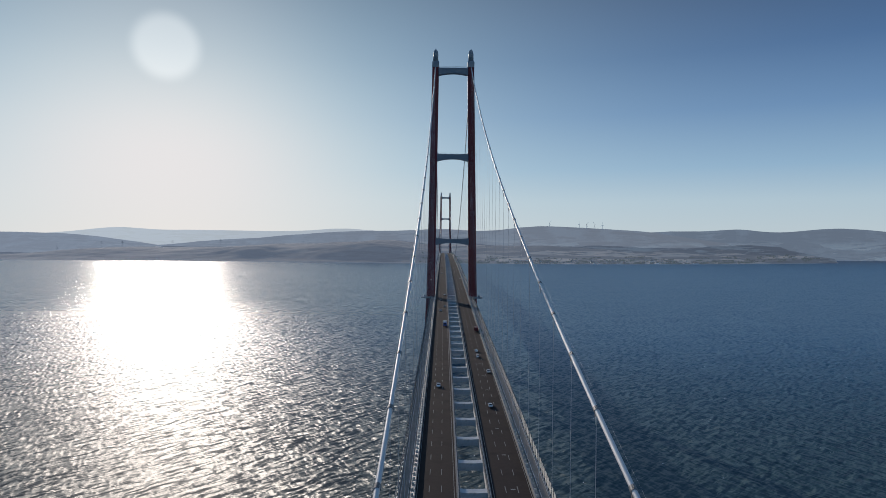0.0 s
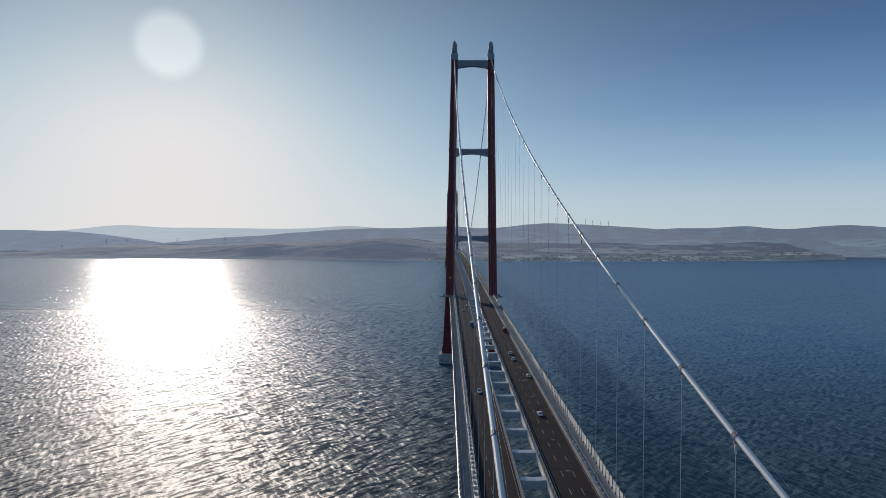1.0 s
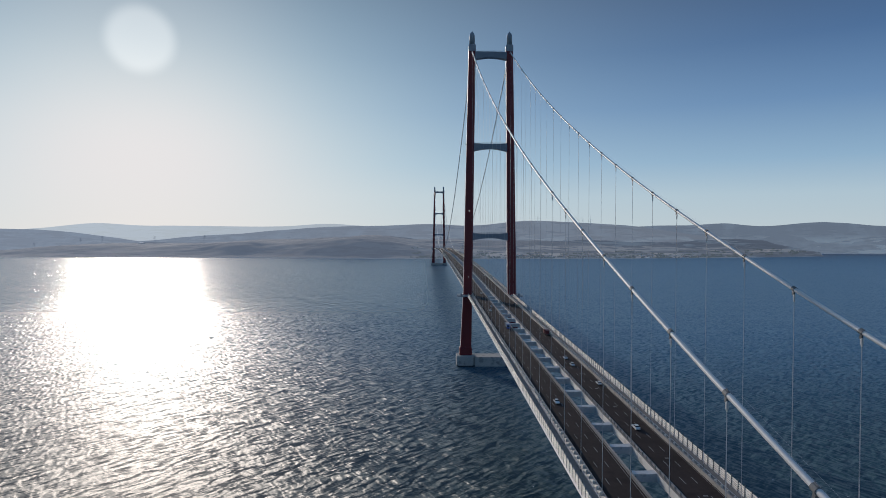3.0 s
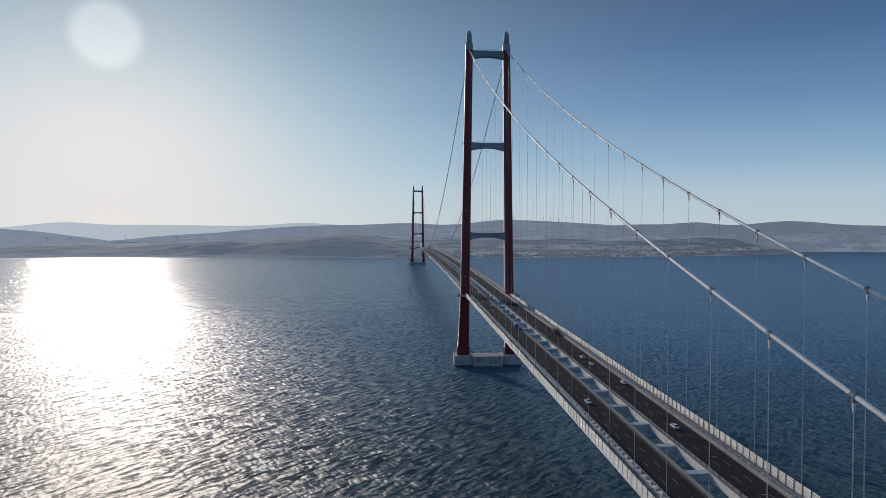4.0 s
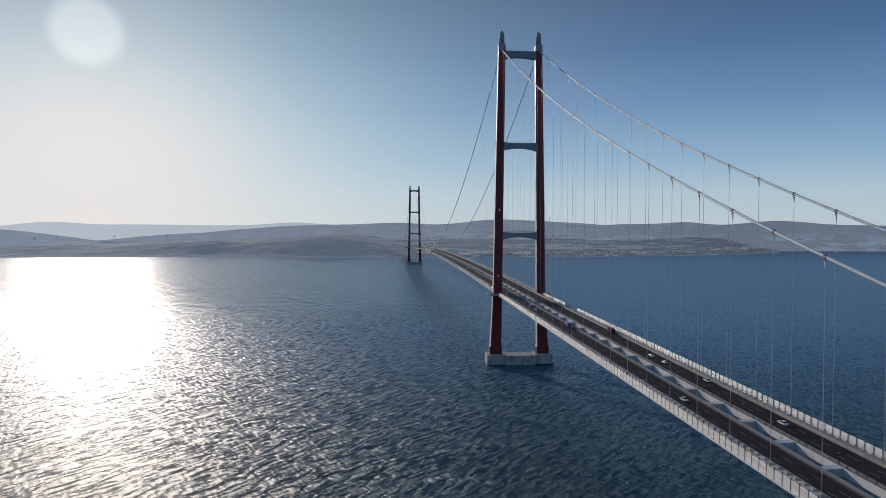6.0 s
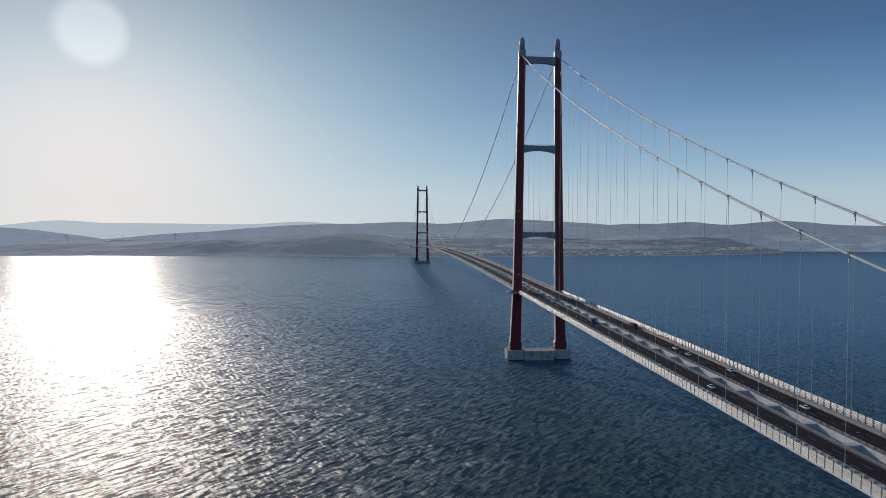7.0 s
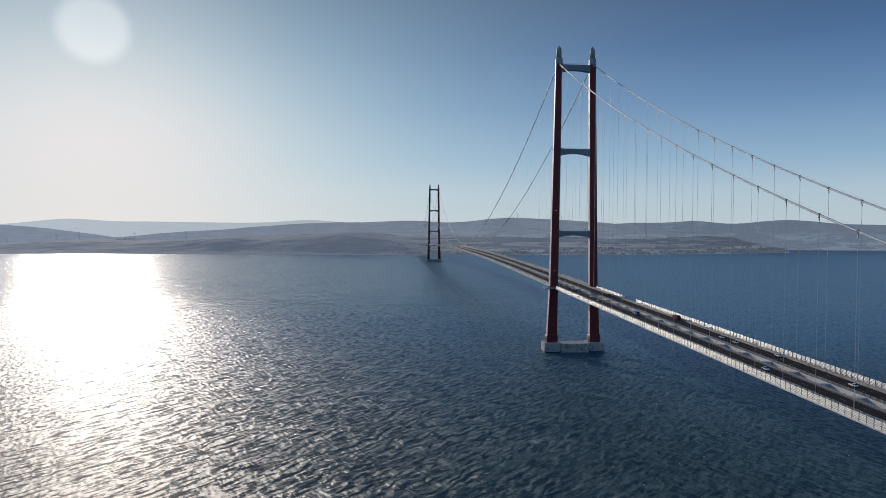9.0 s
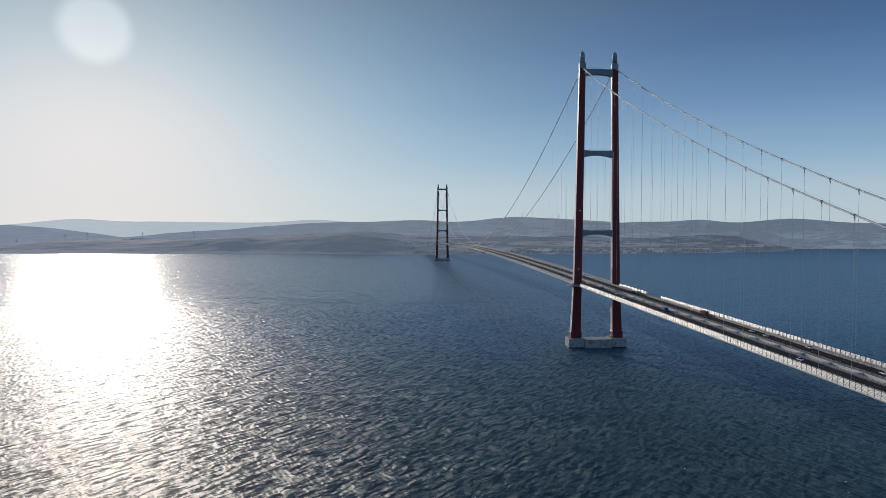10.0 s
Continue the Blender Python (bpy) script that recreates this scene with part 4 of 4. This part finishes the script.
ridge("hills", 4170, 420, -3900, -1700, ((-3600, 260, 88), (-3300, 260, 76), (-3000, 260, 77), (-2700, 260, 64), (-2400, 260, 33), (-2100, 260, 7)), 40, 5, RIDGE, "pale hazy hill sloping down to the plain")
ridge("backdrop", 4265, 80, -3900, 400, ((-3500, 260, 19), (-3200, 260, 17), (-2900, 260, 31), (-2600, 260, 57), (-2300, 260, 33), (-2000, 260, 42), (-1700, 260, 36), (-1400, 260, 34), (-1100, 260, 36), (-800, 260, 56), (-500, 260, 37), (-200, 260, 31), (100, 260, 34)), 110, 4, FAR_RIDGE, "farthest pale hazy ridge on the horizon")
# ---------------------------------------------------------------- vehicles
TYRE = material("black_tyre_rubber", (0.02, 0.02, 0.02), 0.8, vary=0.2, scale=4)
GLASS = material("dark_car_glass", (0.02, 0.025, 0.03), 0.08, vary=0.05, scale=2)
CAR_PAINTS = {
    "white": material("white_car_paint", (0.80, 0.80, 0.79), 0.25, vary=0.04, scale=2),
    "silver": material("silver_car_paint", (0.48, 0.49, 0.50), 0.3, metal=0.4, vary=0.05, scale=2),
    "dark grey": material("dark_grey_car_paint", (0.06, 0.065, 0.07), 0.25, vary=0.05, scale=2),
    "red": material("red_lorry_paint", (0.12, 0.015, 0.02), 0.45, vary=0.12, scale=1.5),
    "blue": material("blue_lorry_paint", (0.04, 0.10, 0.32), 0.35, vary=0.1, scale=1.5),
}
LAMP_RED = material("red_tail_lamp", (0.4, 0.01, 0.01), 0.2, vary=0.05)


def wheel(parent, x, y, r, w):
    rings = [[(x + sx, y + rr * math.cos(2 * math.pi * i / 14), r + rr * math.sin(2 * math.pi * i / 14)) for i in range(14)] for sx, rr in ((-w / 2, r * 0.9), (-w / 2 + 0.03, r), (w / 2 - 0.03, r), (w / 2, r * 0.9))]
    part("wheel", loft(bmesh.new(), rings), TYRE, parent)


def car(x, y, colour):
    c = thing("car", colour + " passenger car on the dark asphalt lane", "car", group="cars on the deck")
    half = 0.88
    side = [(-2.15, 0.35), (2.1, 0.35), (2.2, 0.6), (2.05, 0.85), (1.0, 0.98), (-1.9, 1.02), (-2.2, 0.9), (-2.25, 0.55)]
    rings = [[(sx * (half - t), yy * k, zz) for yy, zz in side] for sx, t, k in ((-1, 0.0, 0.97), (-1, -0.03, 1.0), (1, -0.03, 1.0), (1, 0.0, 0.97))]
    part("body", loft(bmesh.new(), rings), CAR_PAINTS[colour], c)
    roof = [(0.95, 0.98), (0.15, 1.42), (-1.1, 1.45), (-1.8, 1.02)]
    part("windows", loft(bmesh.new(), [[(sx * w, yy, zz) for yy, zz in roof] for sx, w in ((-1, 0.76), (1, 0.76))]), GLASS, c)
    part("roof", box(bmesh.new(), -0.66, 0.66, -1.15, 0.2, 1.44, 1.5, 0.02), CAR_PAINTS[colour], c)
    for sx in (-0.78, 0.78):
        for yy in (-1.35, 1.4):
            wheel(c, sx, yy, 0.33, 0.22)
        part("head_lamp", box(bmesh.new(), sx - 0.17, sx + 0.1, 2.1, 2.2, 0.62, 0.76), PALE_STEEL, c)
        part("tail_lamp", box(bmesh.new(), sx - 0.16, sx + 0.12, -2.27, -2.2, 0.72, 0.88), LAMP_RED, c)
    s = 1 if x > 0 else -1
    c.matrix_basis = Matrix.Translation((x, y, deck_z(y) + 0.11)) @ Matrix.Rotation(math.atan((deck_z(y + 1) - deck_z(y - 1)) / 2), 4, "X") @ Matrix.Rotation(0 if s > 0 else math.pi, 4, "Z")


def lorry(x, y, colour, load):
    c = thing("lorry", colour + " lorry with a " + load + " load body", "lorry", group="lorries on the deck")
    part("chassis", box(bmesh.new(), -0.9, 0.9, -4.2, 4.2, 0.75, 1.05, 0.03), POST, c)
    cab = [(1.9, 0.7), (4.3, 0.7), (4.35, 1.7), (4.1, 2.9), (3.7, 3.15), (1.9, 3.15)]
    part("cab", loft(bmesh.new(), [[(sx, yy, zz) for yy, zz in cab] for sx in (-1.2, 1.2)]), CAR_PAINTS[colour], c)
    part("windscreen", loft(bmesh.new(), [[(sx, yy, zz) for yy, zz in ((4.37, 1.75), (4.14, 2.8), (4.1, 2.78), (4.3, 1.75))] for sx in (-1.05, 1.05)]), GLASS, c)
    paint = CAR_PAINTS["red" if load == "red" else "silver"]
    body = part("load_body", box(bmesh.new(), -1.25, 1.25, -4.3, 1.6, 1.1, 3.5, 0.04), paint, c)
    for k in range(9):
        yy = -4.1 + 0.68 * k
        for sx in (-1.28, 1.28):
            part("rib", box(bmesh.new(), sx - 0.04, sx + 0.04, yy - 0.05, yy + 0.05, 1.1, 3.5), paint, body)
    for sx in (-1.0, 1.0):
        for yy in (-3.3, -2.2, 3.1):
            wheel(c, sx, yy, 0.5, 0.34)
    c.matrix_basis = Matrix.Translation((x, y, deck_z(y) + 0.11)) @ Matrix.Rotation(math.atan((deck_z(y + 1) - deck_z(y - 1)) / 2), 4, "X") @ Matrix.Rotation(0 if x > 0 else math.pi, 4, "Z")


for x, y, colour in ((-11.2, -368, "white"), (-7.6, -84, "white"), (-11.2, -112, "silver"), (11.2, -286, "white"), (11.2, -302, "white"),
                     (14.8, -339, "white"), (11.2, -400, "white"), (14.8, -72, "dark grey"), (-11.2, 418, "dark grey"),
                     (14.8, 203, "white"), (-11.2, -38, "dark grey"), (-7.6, 9, "white"), (-11.2, 297, "silver")):
    car(x, y, colour)
lorry(14.8, -215, "red", "red")
lorry(-7.6, -192, "blue", "silver")

# ---------------------------------------------------------------- the far coast's small things
WALL_PAINT = material("whitewashed_wall", (0.82, 0.80, 0.76), 0.85, vary=0.12, scale=0.5, random_part=0.25)
TILE = material("faded_clay_tile_roof", (0.50, 0.36, 0.29), 0.8, vary=0.2, scale=0.5, random_part=0.25)
bm = box(bmesh.new(), -5, 5, -4, 4, -3, 5.5)
house_mesh = bpy.data.meshes.new("wall")
bm.to_mesh(house_mesh)
bm.free()
bm = loft(bmesh.new(), [[(sx, -4.6, 5.4), (sx, 4.6, 5.4), (sx, 0, 8.2)] for sx in (-5.5, 5.5)])
roof_mesh = bpy.data.meshes.new("roof")
bm.to_mesh(roof_mesh)
bm.free()
rng = random.Random(7)
for k in range(110):
    cx, cd = rng.choice(((420, 60), (640, 70), (560, 110), (900, 60), (1250, 80), (1420, 60)))
    x = cx + rng.gauss(0, 75)
    y = shore_y(x) + 25 + abs(rng.gauss(cd, 45))
    h = thing("house", "small pale house with a tiled roof near the shore", "house", group="shore village", at=(x, y, front_height(x, y)))
    h.rotation_euler.z = rng.uniform(-0.6, 0.6)
    z = rng.uniform(0.55, 0.95)
    h.scale = (z * 1.3, z, rng.uniform(0.6, 1.0))
    share("wall", house_mesh, WALL_PAINT, h)
    share("roof", roof_mesh, TILE, h)

x, y = -1900, 3480
shed = thing("warehouse", "long white warehouse on the far plateau", "building", at=(x, y, front_height(x, y)))
part("wall", box(bmesh.new(), -20, 20, -12, 12, -8, 4), WALL_PAINT, shed)
part("roof", loft(bmesh.new(), [[(sx, -12.6, 4), (sx, 12.6, 4), (sx, 12.6, 4.4), (sx, 0, 5.6), (sx, -12.6, 4.4)] for sx in (-20.6, 20.6)]), WALL_PAINT, shed, "pale metal roof")


def pylon(x, y, z0):
    p = thing("power_pylon", "faint steel lattice power pylon on the far land", "pylon", group="power pylons", at=(x, y, z0))
    for sx in (-1, 1):
        for sy in (-1, 1):
            raw("leg", *tube([(sx * 5, sy * 5, -3), (sx * 1.2, sy * 1.2, 38), (sx * 0.5, sy * 0.5, 52)], 0.15, 4), GREY_STEEL, p)
    for z, w in ((34, 10), (42, 8), (49, 6)):
        part("cross_arm", box(bmesh.new(), -w, w, -0.4, 0.4, z, z + 1), GREY_STEEL, p)


for x, y in ((-2330, 3560), (-2210, 3600), (-1830, 3520), (-1500, 3500), (-2620, 3540)):
    pylon(x, y, front_height(x, y))


def turbine(x, y, z0, turn):
    p = thing("wind_turbine", "tiny white wind turbine on the ridge", "wind turbine", group="wind turbines", at=(x, y, z0))
    raw("tower", *tube([(0, 0, -10), (0, 0, 40)], 1.2, 8), CAR_PAINTS["white"], p)
    part("nacelle", box(bmesh.new(), -1.2, 1.2, -4, 3, 39, 42), CAR_PAINTS["white"], p)
    for k in range(3):
        a = turn + k * 2 * math.pi / 3
        raw("blade", *tube([(0, -4, 40.5), (20 * math.sin(a), -4, 40.5 + 20 * math.cos(a))], 0.6, 4), CAR_PAINTS["white"], p)


deps = bpy.context.evaluated_depsgraph_get()
for k, x in enumerate((1000, 1050, 1110, 1165, 780)):
    hit, place, _, _, _, _ = scene.ray_cast(deps, Vector((x, 4030 - bend(x), 900)), Vector((0, 0, -1)))
    turbine(x, 4030 - bend(x), place.z if hit else 215, 0.7 * k)

# ---------------------------------------------------------------- flecks of foam on the sea
FOAM = material("sea_foam", (0.75, 0.78, 0.8), 0.9, vary=0.1, scale=2)
verts, faces = [], []
for k in range(420):
    x, y = rng.uniform(-520, 420), rng.uniform(-460, 300)
    k = len(verts)
    w, d, a = rng.uniform(0.25, 0.9), rng.uniform(0.15, 0.5), rng.uniform(0, math.pi)
    for i in range(6):
        t = 2 * math.pi * i / 6
        r = rng.uniform(0.6, 1.2)
        px, py = w * r * math.cos(t), d * r * math.sin(t)
        verts.append((x + px * math.cos(a) - py * math.sin(a), y + px * math.sin(a) + py * math.cos(a), 0.06))
    faces.append(tuple(range(k, k + 6)))
tagged(raw("foam", verts, faces, FOAM), "scattered white flecks of foam on the dark sea", "foam", kind="stuff")
